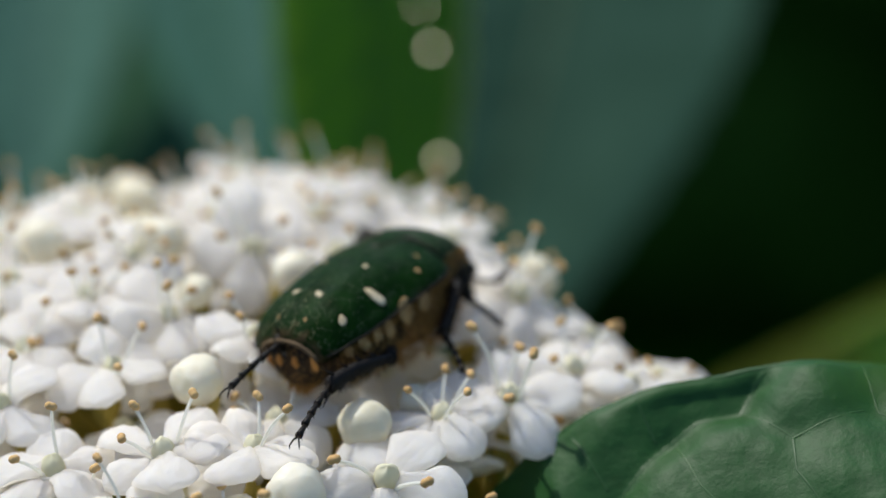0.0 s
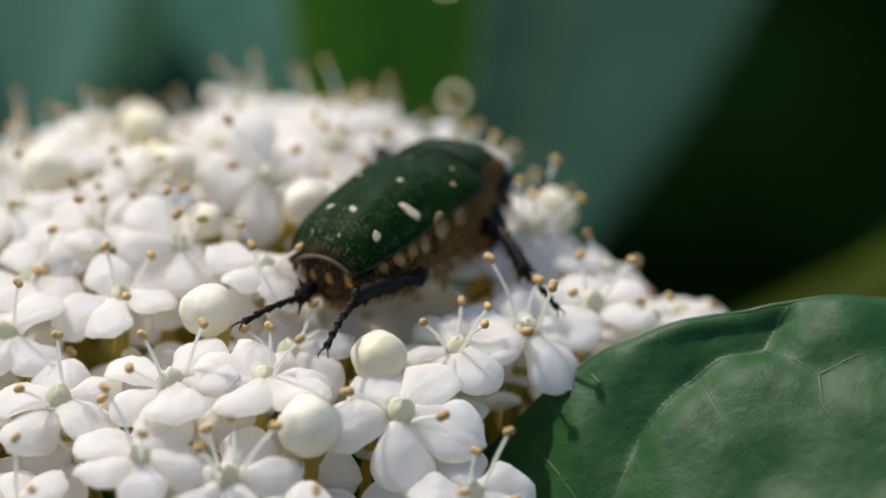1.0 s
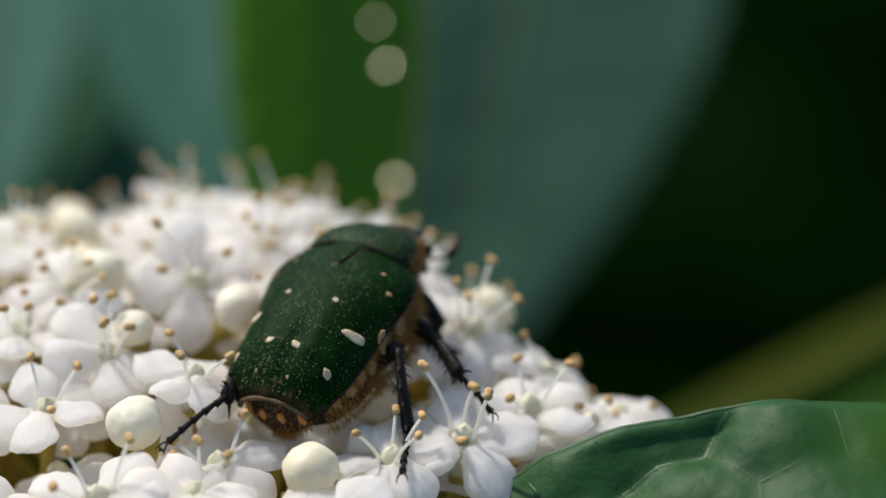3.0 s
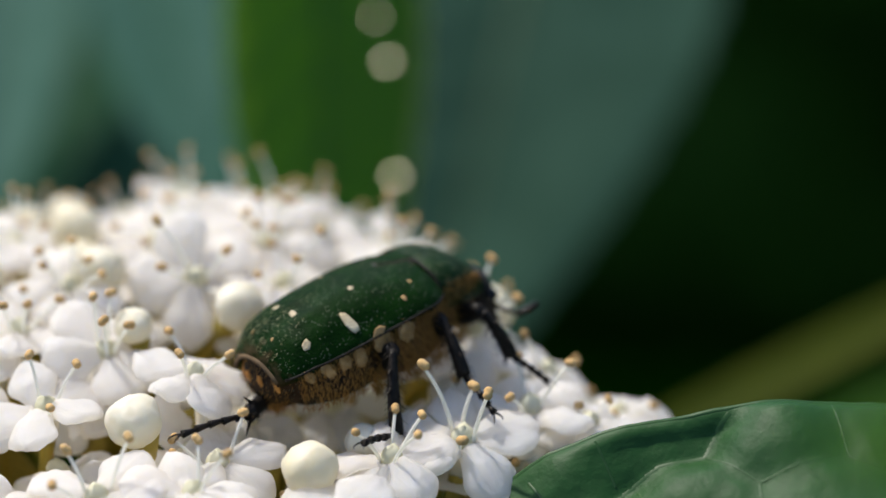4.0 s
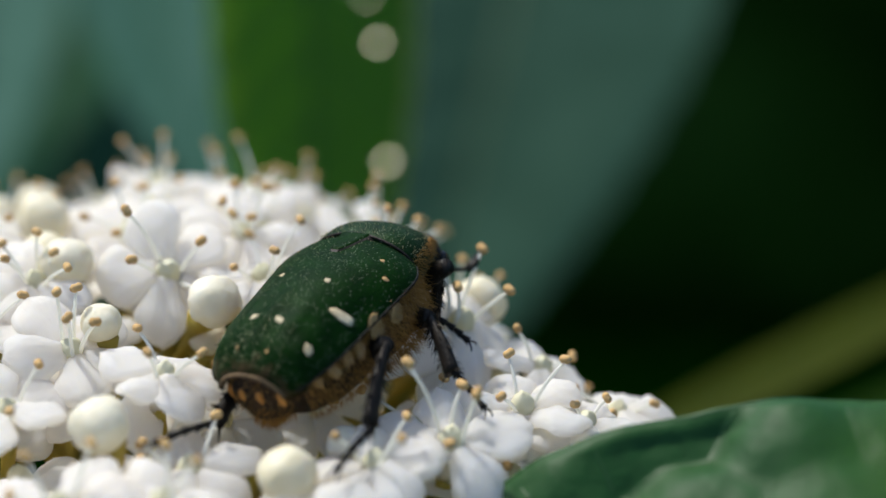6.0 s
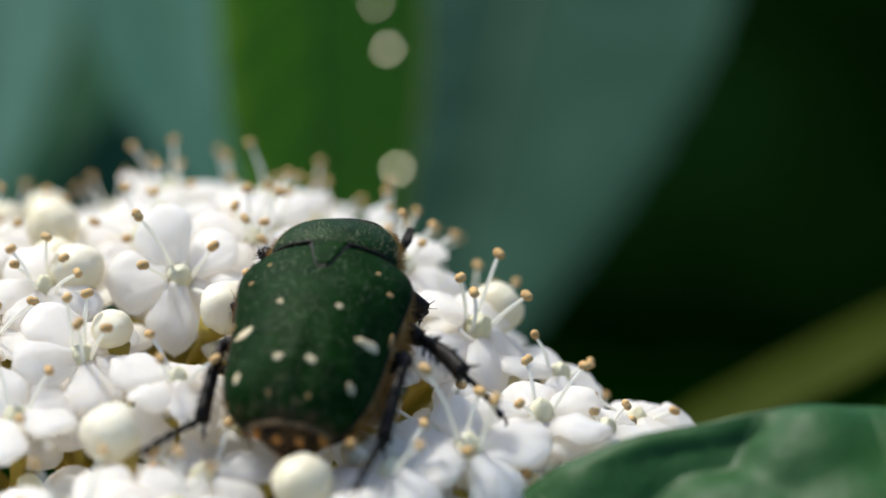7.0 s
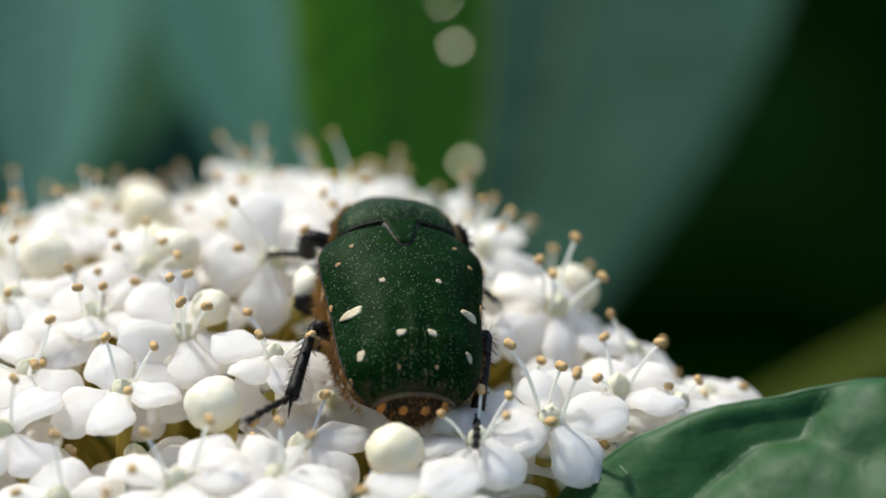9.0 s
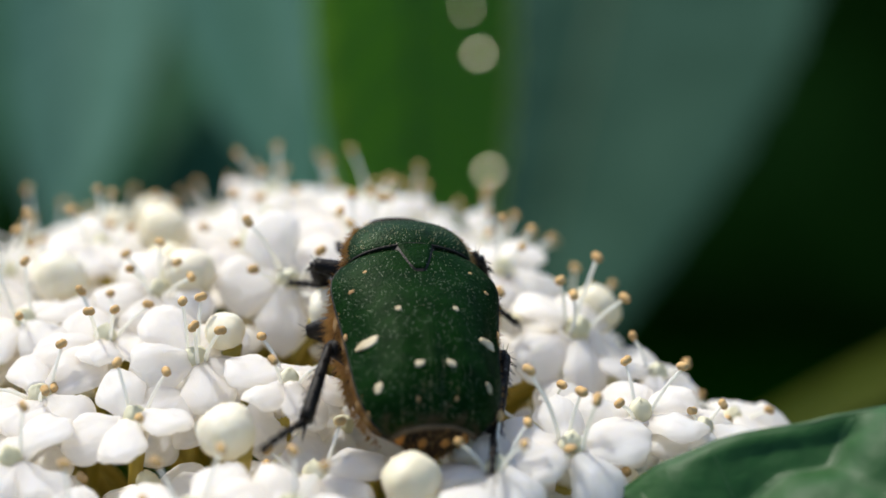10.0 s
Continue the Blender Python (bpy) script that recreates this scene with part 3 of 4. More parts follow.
def hedge():
    """Leafy shrubs added all round, mostly unseen, to screen the low sky below the open sky."""
    b, rows = Build(), []
    for i in range(25):
        z, row = -340 + 430 * i / 24, []
        for j in range(96):
            a = 2 * math.pi * j / 96
            r = 520 + 90 * noise.noise(Vector((4 * math.cos(a), 4 * math.sin(a), z * 0.008))) + 45 * noise.noise(Vector((14 * math.cos(a), 14 * math.sin(a), z * 0.03)))
            row.append((r * math.cos(a), r * math.sin(a) + 40, z + 60 * noise.noise(Vector((6 * math.cos(a), 6 * math.sin(a), 7))) * i / 24))
        rows.append(row)
    b.grid(rows, True)
    ob = new("backdrop", b.done("backdrop", HEDGE))
    tagged(ob, "added ring of dark green shrubs, mostly out of view, round the blossoms", "hedge", kind="structure")


hedge()


# ---- beetle ----
beetle = new("beetle")
tagged(beetle, "green flower beetle with ivory spots and black legs", "beetle")


def half_width(y):
    return table(y, (-4.15, 1.5), (-4.05, 1.72), (-3.85, 1.98), (-3.6, 2.2), (-3.2, 2.44), (-2.6, 2.63), (-2.0, 2.72), (-0.5, 2.84), (0.6, 2.98), (1.6, 3.13), (2.2, 3.17), (2.6, 3.10), (2.95, 2.93), (3.25, 2.7), (3.6, 2.38))


def ridge(y):
    return table(y, (-4.15, 2.5), (-3.8, 2.85), (-3.2, 3.25), (-2.3, 3.64), (-1.0, 3.76), (0.5, 3.75), (1.5, 3.64), (2.1, 3.54), (3.0, 3.44), (3.6, 3.36))


def side_z(y):
    return table(y, (-4.15, 1.75), (-3.0, 2.05), (-1.0, 2.1), (1.0, 2.25), (2.0, 2.35), (3.6, 2.3))


def back_z(x, y):
    w = half_width(y)
    q = min(1.0, abs(x) / w)
    z = side_z(y) + (ridge(y) - side_z(y)) * (1 - q ** 2.4) ** 0.8
    # a hollow beside the seam and a blunt swelling near the tail end
    return z - 0.09 * math.exp(-((abs(x) - 0.75) / 0.4) ** 2 - ((y + 1.9) / 1.2) ** 2) + 0.10 * math.exp(-((abs(x) - 1.7) / 0.35) ** 2 - ((y + 3.05) / 0.45) ** 2)


def elytron(sign):
    b, n, k = Build(), 46, 26
    top, low = [], []
    for i in range(n + 1):
        y = -4.15 + 7.75 * i / n
        w, row, under = half_width(y), [], []
        for j in range(k + 1):
            q = 0.004 * j if j < 2 else 1 - (1 - (j - 1) / (k - 1)) ** 1.7
            x = 0.001 + (w - 0.001) * q
            z = back_z(x, y) - 0.12 * smooth_step(3.3, 3.5, y)
            # shallow ribs and the raised seam
            z += 0.05 * math.exp(-((x - 0.07) / 0.08) ** 2) * smooth_step(0.8, -1.5, y) - 0.012 * math.exp(-((x - 0.32) / 0.12) ** 2) * smooth_step(1.8, -1, y)
            z += 0.042 * math.cos((x - 1.0) * 5) * smooth_step(0.5, -2.5, y) * smooth_step(2.2, 1.4, x)
            z -= 0.12 * math.exp(-((x - w + 0.35) / 0.25) ** 2 - ((y + 0.6) / 1.4) ** 2)
            row.append((sign * x, y, z))
            under.append((sign * x * 0.96, y, z - 0.16 - 0.1 * q))
        top.append(row)
        low.append(list(reversed(under)))
    b.grid([t + l for t, l in zip(top, low)], True, 0, True)
    me = b.done("wing_case", ELYTRA)
    if sign > 0:
        me.flip_normals()
    return me


def lofted(name, sections, mat, power=2.4, sides=36, shift=None):
    """Rings along y: (y, half width, low z, high z)."""
    b, rows = Build(), []
    for y, w, z0, z1 in sections:
        row, c, h = [], (z0 + z1) / 2, (z1 - z0) / 2
        for j in range(sides):
            a = 2 * math.pi * j / sides
            ca, sa = math.cos(a), math.sin(a)
            x, z = w * math.copysign(abs(ca) ** (2 / power), ca), c + h * math.copysign(abs(sa) ** (2 / power), sa)
            row.append((x, y, z) if shift is None else shift(x, y, z))
        rows.append(row)
    b.grid(rows, True, 0, True)
    me = b.done(name, mat)
    me.flip_normals()
    return me


def spot_on(x, y, rx, ry, spin, mat, name, lift=0.008):
    """A thin scale patch that follows the wing case, with an uneven outline."""
    b, rows = Build(), []
    r = random.Random(int(abs(x) * 1000 + y * 77 + 999))
    ph = [r.uniform(0, 6.28) for _ in range(3)]
    rings = ((1.0, -0.03), (0.98, lift), (0.6, lift + 0.003), (0.05, lift + 0.004))
    for f, dz in rings:
        row = []
        for j in range(22):
            a = 2 * math.pi * j / 22
            rad = f * (1 + 0.06 * math.sin(2 * a + ph[0]) + 0.08 * math.sin(3 * a + ph[1]) + 0.06 * math.sin(5 * a + ph[2])) / (math.cos(a) ** 4 + math.sin(a) ** 4) ** 0.12
            u, v = rx * rad * math.cos(a), ry * rad * math.sin(a)
            px, py = x + u * math.cos(spin) - v * math.sin(spin), y + u * math.sin(spin) + v * math.cos(spin)
            row.append((px, py, back_z(px, py) + dz))
        rows.append(row)
    b.grid(rows, True, 0, True)
    return b.done(name, mat)


part("wing_case", elytron(1), beetle)
part("wing_case", elytron(-1), beetle)
DULL = ((2.55, 1.6), (2.0, 2.35), (0.75, -3.45))
for sgn in (-1, 1):
    for x, y, rx, ry, sp in ((2.22, -0.85, 0.36, 0.19, 0.15), (0.63, -2.24, 0.23, 0.13, -0.15), (1.07, 0.23, 0.12, 0.10, 0), (2.02, -2.78, 0.12, 0.19, 0.1), (2.55, 1.6, 0.10, 0.08, 0), (2.0, 2.35, 0.08, 0.06, 0), (0.75, -3.45, 0.12, 0.07, 0)):
        part("spot", spot_on(sgn * x, y, rx, ry, sgn * sp, TAN if (x, y) in DULL else WHITE_SPOT, "spot"), beetle, "dull tan spot of scales" if (x, y) in DULL else "ivory spot of scales")
    b = Build()
    ys = [-3.95 + 7.3 * i / 40 for i in range(41)]
    b.tube([(sgn * (half_width(y) - 0.01), y, side_z(y) - 0.03) for y in ys], [0.055] * 41, 7)
    part("wing_case_rim", b.done("wing_case_rim", BLACK), beetle, "black outer rim of a wing case")


PRO_W = ((0, 2.42), (0.15, 2.42), (0.3, 2.34), (0.45, 2.2), (0.6, 1.99), (0.75, 1.72), (0.88, 1.42), (1.0, 1.08))
PRO_Z = ((0, 3.37), (0.12, 3.42), (0.28, 3.37), (0.42, 3.22), (0.58, 2.92), (0.75, 2.45), (0.9, 1.9), (1, 1.4))


def pronotum_mesh():
    sec = [(3.46, 2.28, 0.9, 3.24)]
    for i in range(19):
        u = i / 18
        hi = table(u, *PRO_Z)
        sec.append((3.52 + 2.9 * u, table(u, *PRO_W), 0.7 - 0.2 * u, hi))
    return lofted("pronotum", sec, PRONOTUM, 2.2)


part("pronotum", pronotum_mesh(), beetle, "dusted dark green pronotum")
b = Build()
b.tube([(x, 3.50 + 0.10 * math.exp(-(x / 0.9) ** 2), 1.95 + 1.45 * (1 - abs(x / 2.44) ** 2.2) ** 0.5) for x in (-2.38 + 4.76 * i / 40 for i in range(41))], [0.06] * 41, 6)
part("pronotum_rim", b.done("pronotum_rim", BLACK), beetle, "black rear rim of the pronotum")


def shield(wid, y0, y1, lift, name, mat):
    b, rows = Build(), []
    for i in range(9):
        u = i / 8
        y = y0 + (y1 - y0) * u
        w = wid * (u ** 0.62) + 0.02
        rows.append([(w * (-1 + j / 4), y, back_z(w * (-1 + j / 4), min(y, 3.5)) + lift * (1 if 0 < j < 8 and i > 0 else -2)) for j in range(9)])
    b.grid(rows)
    me = b.done(name, mat)
    me.flip_normals()
    return me


part("scutellum_margin", shield(0.89, 1.97, 3.62, 0.05, "scutellum_margin", BLACK), beetle, "dark groove round the shield plate")
part("scutellum", shield(0.83, 2.06, 3.58, 0.09, "scutellum", ELYTRA), beetle)

part("thorax", lofted("thorax", [(-0.8, 2.4, 0.0, 2.5), (0.0, 2.72, -0.4, 2.7), (1.2, 2.95, -0.6, 2.85), (2.2, 2.9, -0.5, 2.75), (2.9, 2.62, -0.4, 2.65), (3.7, 2.25, -0.2, 2.5), (4.8, 1.75, 0.2, 2.1), (5.8, 1.1, 0.5, 1.6)], FLANK), beetle, "brown hairy thorax side")
part("abdomen", lofted("abdomen", [(-3.75, 1.0, 0.6, 2.1), (-3.5, 1.6, 0.25, 2.3), (-3.0, 2.2, -0.1, 2.5), (-2.0, 2.64, -0.35, 2.7), (-1.0, 2.76, -0.4, 2.75), (0.0, 2.66, -0.3, 2.7)], UNDER), beetle, "dark brown banded abdomen")


def tail(u, v):
    """Point of the rounded tail plate, u from under the wing cases down to its tip, v across."""
    w = table(u, (0, 1.6), (0.15, 1.75), (0.35, 1.72), (0.55, 1.52), (0.75, 0.9), (0.9, 0.7), (1, 0.15))
    y = table(u, (0, -3.5), (0.12, -4.02), (0.3, -4.28), (0.5, -4.36), (0.7, -4.22), (0.88, -3.9), (1, -3.55))
    z = table(u, (0, 2.4), (0.12, 2.2), (0.3, 1.7), (0.5, 1.1), (0.7, 0.5), (0.88, 0.08), (1, -0.1))
    return Vector((w * v, y + 0.75 * abs(v) ** 2.4 * min(1, u * 3 + 0.3), z))


def pygidium_mesh():
    b = Build()
    b.grid([[tail(i / 16, -1 + j / 12) for j in range(25)] for i in range(17)])
    return b.done("pygidium", UNDER)


b = Build()
b.tube([(x, -4.15 - 0.03 * (1 - (x / 1.5) ** 2), back_z(x, -4.15) - 0.13) for x in (-1.5 + 3.0 * i / 24 for i in range(25))], [0.10] * 25, 8)
part("tail_band", b.done("tail_band", BAND), beetle, "tan band between wing cases and tail plate")
part("pygidium", pygidium_mesh(), beetle, "dark brown tail plate with tan spots")
for u, v, s, mt in ((0.36, 0.24, 0.2, ORANGE), (0.40, 0.68, 0.25, ORANGE), (0.36, -0.24, 0.2, ORANGE), (0.40, -0.68, 0.25, ORANGE), (0.94, 0.0, 0.2, TAN)):
    b = Build()
    b.ball(tail(u, v), (s * 0.85, 0.07, s * 1.35), 9, 14, 0, None, lambda p: p * (1 + 0.3 * noise.noise(p * 1.7 + Vector((v * 9, 0, 0)))))
    part("tail_spot", b.done("tail_spot", mt), beetle, "tan tail spot")
hr = random.Random(3)
for sgn in (-1, 1):
    for i, y in enumerate((-3.2, -2.45, -1.7, -0.95, 0.0, 1.1)):
        b = Build()
        w = half_width(y)
        grow = hr.uniform(0.8, 1.25)
        ragged = hr.uniform(0, 50)
        b.ball((sgn * (w - 0.13 + 0.015 * i), y + hr.uniform(-0.08, 0.08), 1.75 - 0.04 * i + (0.3 if i > 3 else 0)), (0.10, grow * (0.24 + (0.12 if i > 3 else 0)), 0.40 * grow), 12, 20, 0,
               Euler((hr.uniform(0.1, 0.45), 0, 0)).to_matrix(), lambda p: p * (1 + 0.45 * noise.noise(p * 1.6 + Vector((ragged, 0, 0))) + 0.25 * noise.noise(p * 5 + Vector((0, ragged, 0)))))
        part("side_patch", b.done("side_patch", TAN), beetle, "tan patch of scales on the flank")

HEAD_TURN = Matrix.Translation((0, 6.1, 1.25)) @ Matrix.Rotation(radians(-72), 4, "X") @ Matrix.Scale(1.22, 4)


def headward(x, y, z):
    return HEAD_TURN @ Vector((x, y, z))


feelers = []
part("head", lofted("head", [(0.0, 1.15, -0.7, 0.55), (0.5, 1.12, -0.65, 0.5), (1.0, 0.95, -0.5, 0.38), (1.5, 0.78, -0.35, 0.22), (1.9, 0.7, -0.25, 0.1), (2.05, 0.6, -0.18, 0.02)], BLACK, shift=headward), beetle, "blackish head")
for sgn in (-1, 1):
    b = Build()
    b.ball(headward(sgn * 1.05, 0.6, 0.05), (0.27, 0.3, 0.3), 10, 14)
    part("eye", b.done("eye", EYE), beetle)
    root = headward(sgn * 0.95, 0.9, 0.0)
    b = Build()
    b.tube([headward(*p) - root for p in ((sgn * 0.95, 0.9, 0.0), (sgn * 1.2, 1.15, 0.25), (sgn * 1.3, 1.25, 0.55), (sgn * 1.35, 1.3, 0.75))], [0.09, 0.075, 0.08, 0.09], 8)
    for i in range(3):
        b.tube([headward(*p) - root for p in ((sgn * (1.35 + 0.05 * i), 1.28 + 0.04 * i, 0.72), (sgn * (1.42 + 0.07 * i), 1.2, 1.1), (sgn * (1.46 + 0.07 * i), 1.0, 1.5))], [0.07, 0.13, 0.05], 7)
    feeler = part("antenna", b.done("antenna", BLACK), beetle, "black clubbed antenna")
    feeler.location = root * MM
    feelers.append((sgn, feeler, root))


def hairs(name, places, label, mat=HAIR, thick=0.018):
    """Short tapering bristles: (root, direction, length)."""
    b = Build()
    for root, d, ln in places:
        d = Vector(d).normalized()
        s = d.orthogonal().normalized() * thick
        o = d.cross(s).normalized() * thick
        i = len(b.v)
        r = Vector(root)
        b.v += [r + s, r - s * 0.5 + o, r - s * 0.5 - o, r + d * ln + Vector((0, 0, -0.12 * ln))]
        b.f += [(i, i + 1, i + 3), (i + 1, i + 2, i + 3), (i + 2, i, i + 3)]
        b.s += [0, 0, 0]
    part(name, b.done(name, mat), beetle, label)


hr = random.Random(3)
spots = []
for i in range(3200):
    sgn, y, z = hr.choice((-1, 1)), hr.uniform(-0.6, 4.9), hr.uniform(-0.3, 2.2)
    w = table(y, (-0.6, 2.5), (1.2, 2.95), (2.2, 2.88), (2.9, 2.6), (3.7, 2.22), (4.9, 1.5)) * math.sqrt(max(0.1, 1 - ((z - 1.1) / 1.9) ** 4))
    spots.append(((sgn * (w - 0.05), y, z), (sgn * 0.6, hr.uniform(-0.7, 0.4), hr.uniform(-0.9, 0.1)), hr.uniform(0.25, 0.75)))
for i in range(1500):
    # shorter hair down the sides of the abdomen
    sgn, y, z = hr.choice((-1, 1)), hr.uniform(-3.4, -0.5), hr.uniform(0.1, 2.1)
    w = table(y, (-3.5, 1.65), (-3.0, 2.2), (-2.0, 2.64), (-1.0, 2.76), (0.0, 2.66)) * math.sqrt(max(0.1, 1 - ((z - 1.15) / 1.6) ** 4))
    spots.append(((sgn * (w - 0.04), y, z), (sgn * 0.5, hr.uniform(-0.9, 0.0), hr.uniform(-0.8, 0.1)), hr.uniform(0.12, 0.38)))
hairs("flank_hair", spots, "golden hair on the flanks")
spots, spots_long = [], []
for i in range(520):
    a = hr.uniform(-1.5, 1.5)
    u = hr.random()
    w, hi = table(u, *PRO_W), table(u, *PRO_Z)
    y = 3.55 + 2.6 * u
    x = w * math.sin(a)
    spots.append(((x, y, hi - (hi - 1.9) * (1 - abs(math.cos(a)) ** 0.8)), (0.5 * math.sin(a), hr.uniform(-0.6, 0.5), 0.8 * math.cos(a) + 0.2), hr.uniform(0.08, 0.22)))
for i in range(700):
    # longer fringe down both sides of the pronotum
    sgn, u = hr.choice((-1, 1)), 0.8 * hr.random()
    a = sgn * hr.uniform(1.2, 1.56)
    w, hi = table(u, *PRO_W), table(u, *PRO_Z)
    spots_long.append(((w * math.sin(a), 3.55 + 2.8 * u, hi - (hi - 1.7) * (1 - abs(math.cos(a)) ** 0.8)), (0.9 * sgn, hr.uniform(-0.7, 0.3), hr.uniform(-0.6, 0.5)), hr.uniform(0.18, 0.42)))
for i in range(800):
    sgn, y = hr.choice((-1, 1)), hr.uniform(-3.6, 3.5)
    x = sgn * half_width(y) * 0.985
    spots_long.append(((x, y, side_z(y) - hr.uniform(0, 0.35)), (sgn * 0.9, hr.uniform(-0.8, 0.1), hr.uniform(-0.8, 0.25)), hr.uniform(0.12, 0.34)))
hairs("fringe", spots_long, "golden fringe along the sides", HAIR, 0.014)
hairs("pronotum_hair", spots, "short pale hair on the pronotum", PALE_HAIR, 0.011)
spots = []
for i in range(320):
    x, z = hr.uniform(-1.7, 1.7), hr.uniform(0.1, 1.9)
    spots.append((tail(hr.uniform(0.02, 0.95), hr.uniform(-1, 1)), (x * 0.3, -0.8, hr.uniform(-1.2, 0.2)), hr.uniform(0.10, 0.24)))
for i in range(260):
    # fringe under the tail plate
    v = hr.uniform(-1, 1)
    spots.append((tail(hr.uniform(0.72, 0.98), v), (v * 0.4, -0.7, -0.8), hr.uniform(0.2, 0.42)))
hairs("tail_hair", spots, "golden hair on the tail plate", HAIR, 0.012)
spots = []
for i in range(420):
    y = 3.4 - 7.3 * hr.random() ** 1.7
    x = hr.uniform(-1, 1) * half_width(y) * 0.97
    spots.append(((x, y, back_z(x, y)), (x * 0.3, -0.8, 0.6), hr.uniform(0.04, 0.11)))
for i in range(210):
    # yellowish bristles in rows beside the seam near the tail end
    y = -3.95 + 1.9 * hr.random() ** 1.3
    x = (round(hr.uniform(-5.5, 5.5)) * 0.25 + hr.uniform(-0.05, 0.05))
    if abs(x) < half_width(y) * 0.9:
        spots.append(((x, y, back_z(x, y)), (x * 0.15, -0.9, 0.45), hr.uniform(0.10, 0.24)))
hairs("wing_case_hair", spots, "scattered pale bristles", PALE_HAIR, 0.0065)


# ---- legs: thigh, shin and foot, each hinged at its own origin along +y ----
def limb(name, long, r0, rm, r1, flat=0.75, spurs=0, seed=1):
    b, rows, n = Build(), [], 12
    for i in range(n + 1):
        u = i / n
        r = table(u, (0, r0), (0.45, rm), (1, r1))
        rows.append([(r * flat * math.cos(a), long * u, r * math.sin(a) + 0.05 * long * math.sin(math.pi * u)) for a in (2 * math.pi * j / 10 for j in range(10))])
    b.grid(rows, True, 0, True)
    r = random.Random(seed)
    for i in range(spurs):
        u = 0.25 + 0.75 * i / max(1, spurs - 1)
        s = -1 if i % 2 else 1
        ln = 0.75 if u > 0.85 else r.uniform(0.26, 0.42)
        p = Vector((0, long * u, 0.05 * long * math.sin(math.pi * u) + s * r1 * 0.7))
        b.tube([p, p + Vector((r.uniform(-0.1, 0.1), ln * 0.7, s * ln * 0.6))], [0.085, 0.014], 5)
    for i in range(110 if spurs else 40):
        u = r.random()
        a = r.uniform(0, 6.28)
        p = Vector((0.1 * math.cos(a), long * u, 0.14 * math.sin(a)))
        b.tube([p, p + Vector((0.34 * math.cos(a), r.uniform(0.2, 0.4), 0.4 * math.sin(a)))], [0.02, 0.006], 3)
    return b.done(name, BLACK)


def foot_mesh(long):
    b = Build()
    for i in range(5):
        y0, y1 = long * (i * 0.17), long * (i * 0.17 + 0.165)
        zz = 0.10 * math.sin(math.pi * i / 5)
        b.tube([(0, y0, zz), (0, y0 + (y1 - y0) * 0.6, zz), (0, y1, zz)], [0.09, 0.125, 0.16], 7)
        for s in (-1, 1):
            b.tube([(s * 0.06, y1 - 0.03, zz - 0.05), (s * 0.14, y1 + 0.1, zz - 0.14)], [0.02, 0.006], 3)
    for s in (-1, 1):
        b.tube([(0, long * 0.84, 0.06), (s * 0.12, long * 0.92, 0.08), (s * 0.2, long * 0.98, 0.0), (s * 0.2, long, -0.12)], [0.045, 0.04, 0.03, 0.01], 5)
    return b.done("foot", BLACK)


# per leg: hip in beetle space, lengths of thigh, shin, foot, outward bend of the knee
LEGS = {
    "left_hind": ((-1.4, 0.0, 0.0), 2.52, 3.3, 3.8),
    "right_hind": ((1.4, 0.0, 0.0), 2.52, 3.3, 3.8),
    "left_mid": ((-1.5, 2.6, 0.1), 2.3, 2.4, 2.4),
    "right_mid": ((1.5, 2.6, 0.1), 2.3, 2.4, 2.4),
    "left_front": ((-1.2, 4.4, 0.4), 2.2, 2.2, 2.2),
    "right_front": ((1.2, 4.4, 0.4), 2.2, 2.2, 2.2),
}
# where the feet stand, millimetres, by time
FEET = {
    "left_hind": [(0, -8.15, -21.2, 4.3), (1.5, -8.3, -20.8, 3.9), (2.5, -8.5, -20.2, 3.3), (5.5, -8.4, -20.8, 3.8), (7.0, -8.4, -20.8, 3.8), (8.0, -8.3, -21.2, 4.1), (8.5, -8.2, -21.5, 4.3), (10, -8.05, -22.0, 4.6)],
    "right_hind": [(0, -5.3, -24.0, 3.8), (1.5, -4.6, -22.1, 3.9), (2.0, 1.0, -21.6, 2.8), (2.5, 1.05, -21.8, 2.7), (4, -1.0, -20.9, 3.8), (5.5, -1.5, -21.8, 3.6), (7.0, -1.1, -22.5, 3.3), (7.5, -1.7, -22.5, 2.5), (8.0, -0.1, -21.8, 3.5), (8.5, 0.1, -21.3, 2.9), (10, 0.0, -21.5, 3.2)],
    "left_mid": [(0, -6.4, -11.2, 1.4), (7.5, -6.4, -11.2, 1.4), (8.2, -6.4, -12.2, 1.6), (10, -6.4, -12.6, 1.6)],
    "right_mid": [(0, 1.1, -17.9, 3.2), (0.5, 4.2, -17.3, 2.7), (7.5, 4.3, -17.1, 2.7), (8.0, 3.1, -17.3, 2.8), (8.5, -0.2, -12.4, 1.6), (10, -0.2, -12.4, 1.6)],
    "left_front": [(0, -3.4, -6.0, 3.0), (1.5, -4.2, -6.0, 3.4), (2.5, -4.0, -6.5, 3.2), (4, 0.4, -5.2, 2.6), (5.5, 0.4, -5.2, 2.6), (7, -5.2, -7.6, 4.0), (8.0, -5.4, -7.2, 4.0), (8.5, -8.3, -8.0, 4.2), (10, -8.0, -8.4, 4.0)],
    "right_front": [(0, 2.7, -14.0, 3.3), (0.7, 2.2, -10.2, 1.6), (2.7, 2.0, -9.6, 1.6), (3.8, 6.2, -15.5, 2.6), (4.0, 6.5, -14.6, 2.6), (4.5, 4.2, -13.6, 3.6), (5.5, 4.0, -13.4, 3.6), (6.6, 1.0, -8.6, 2.2), (8.0, 1.0, -8.6, 2.2), (8.4, 2.4, -8.6, 3.3), (8.9, 1.2, -9.6, 2.6), (10, 1.2, -9.6, 2.6)],
}
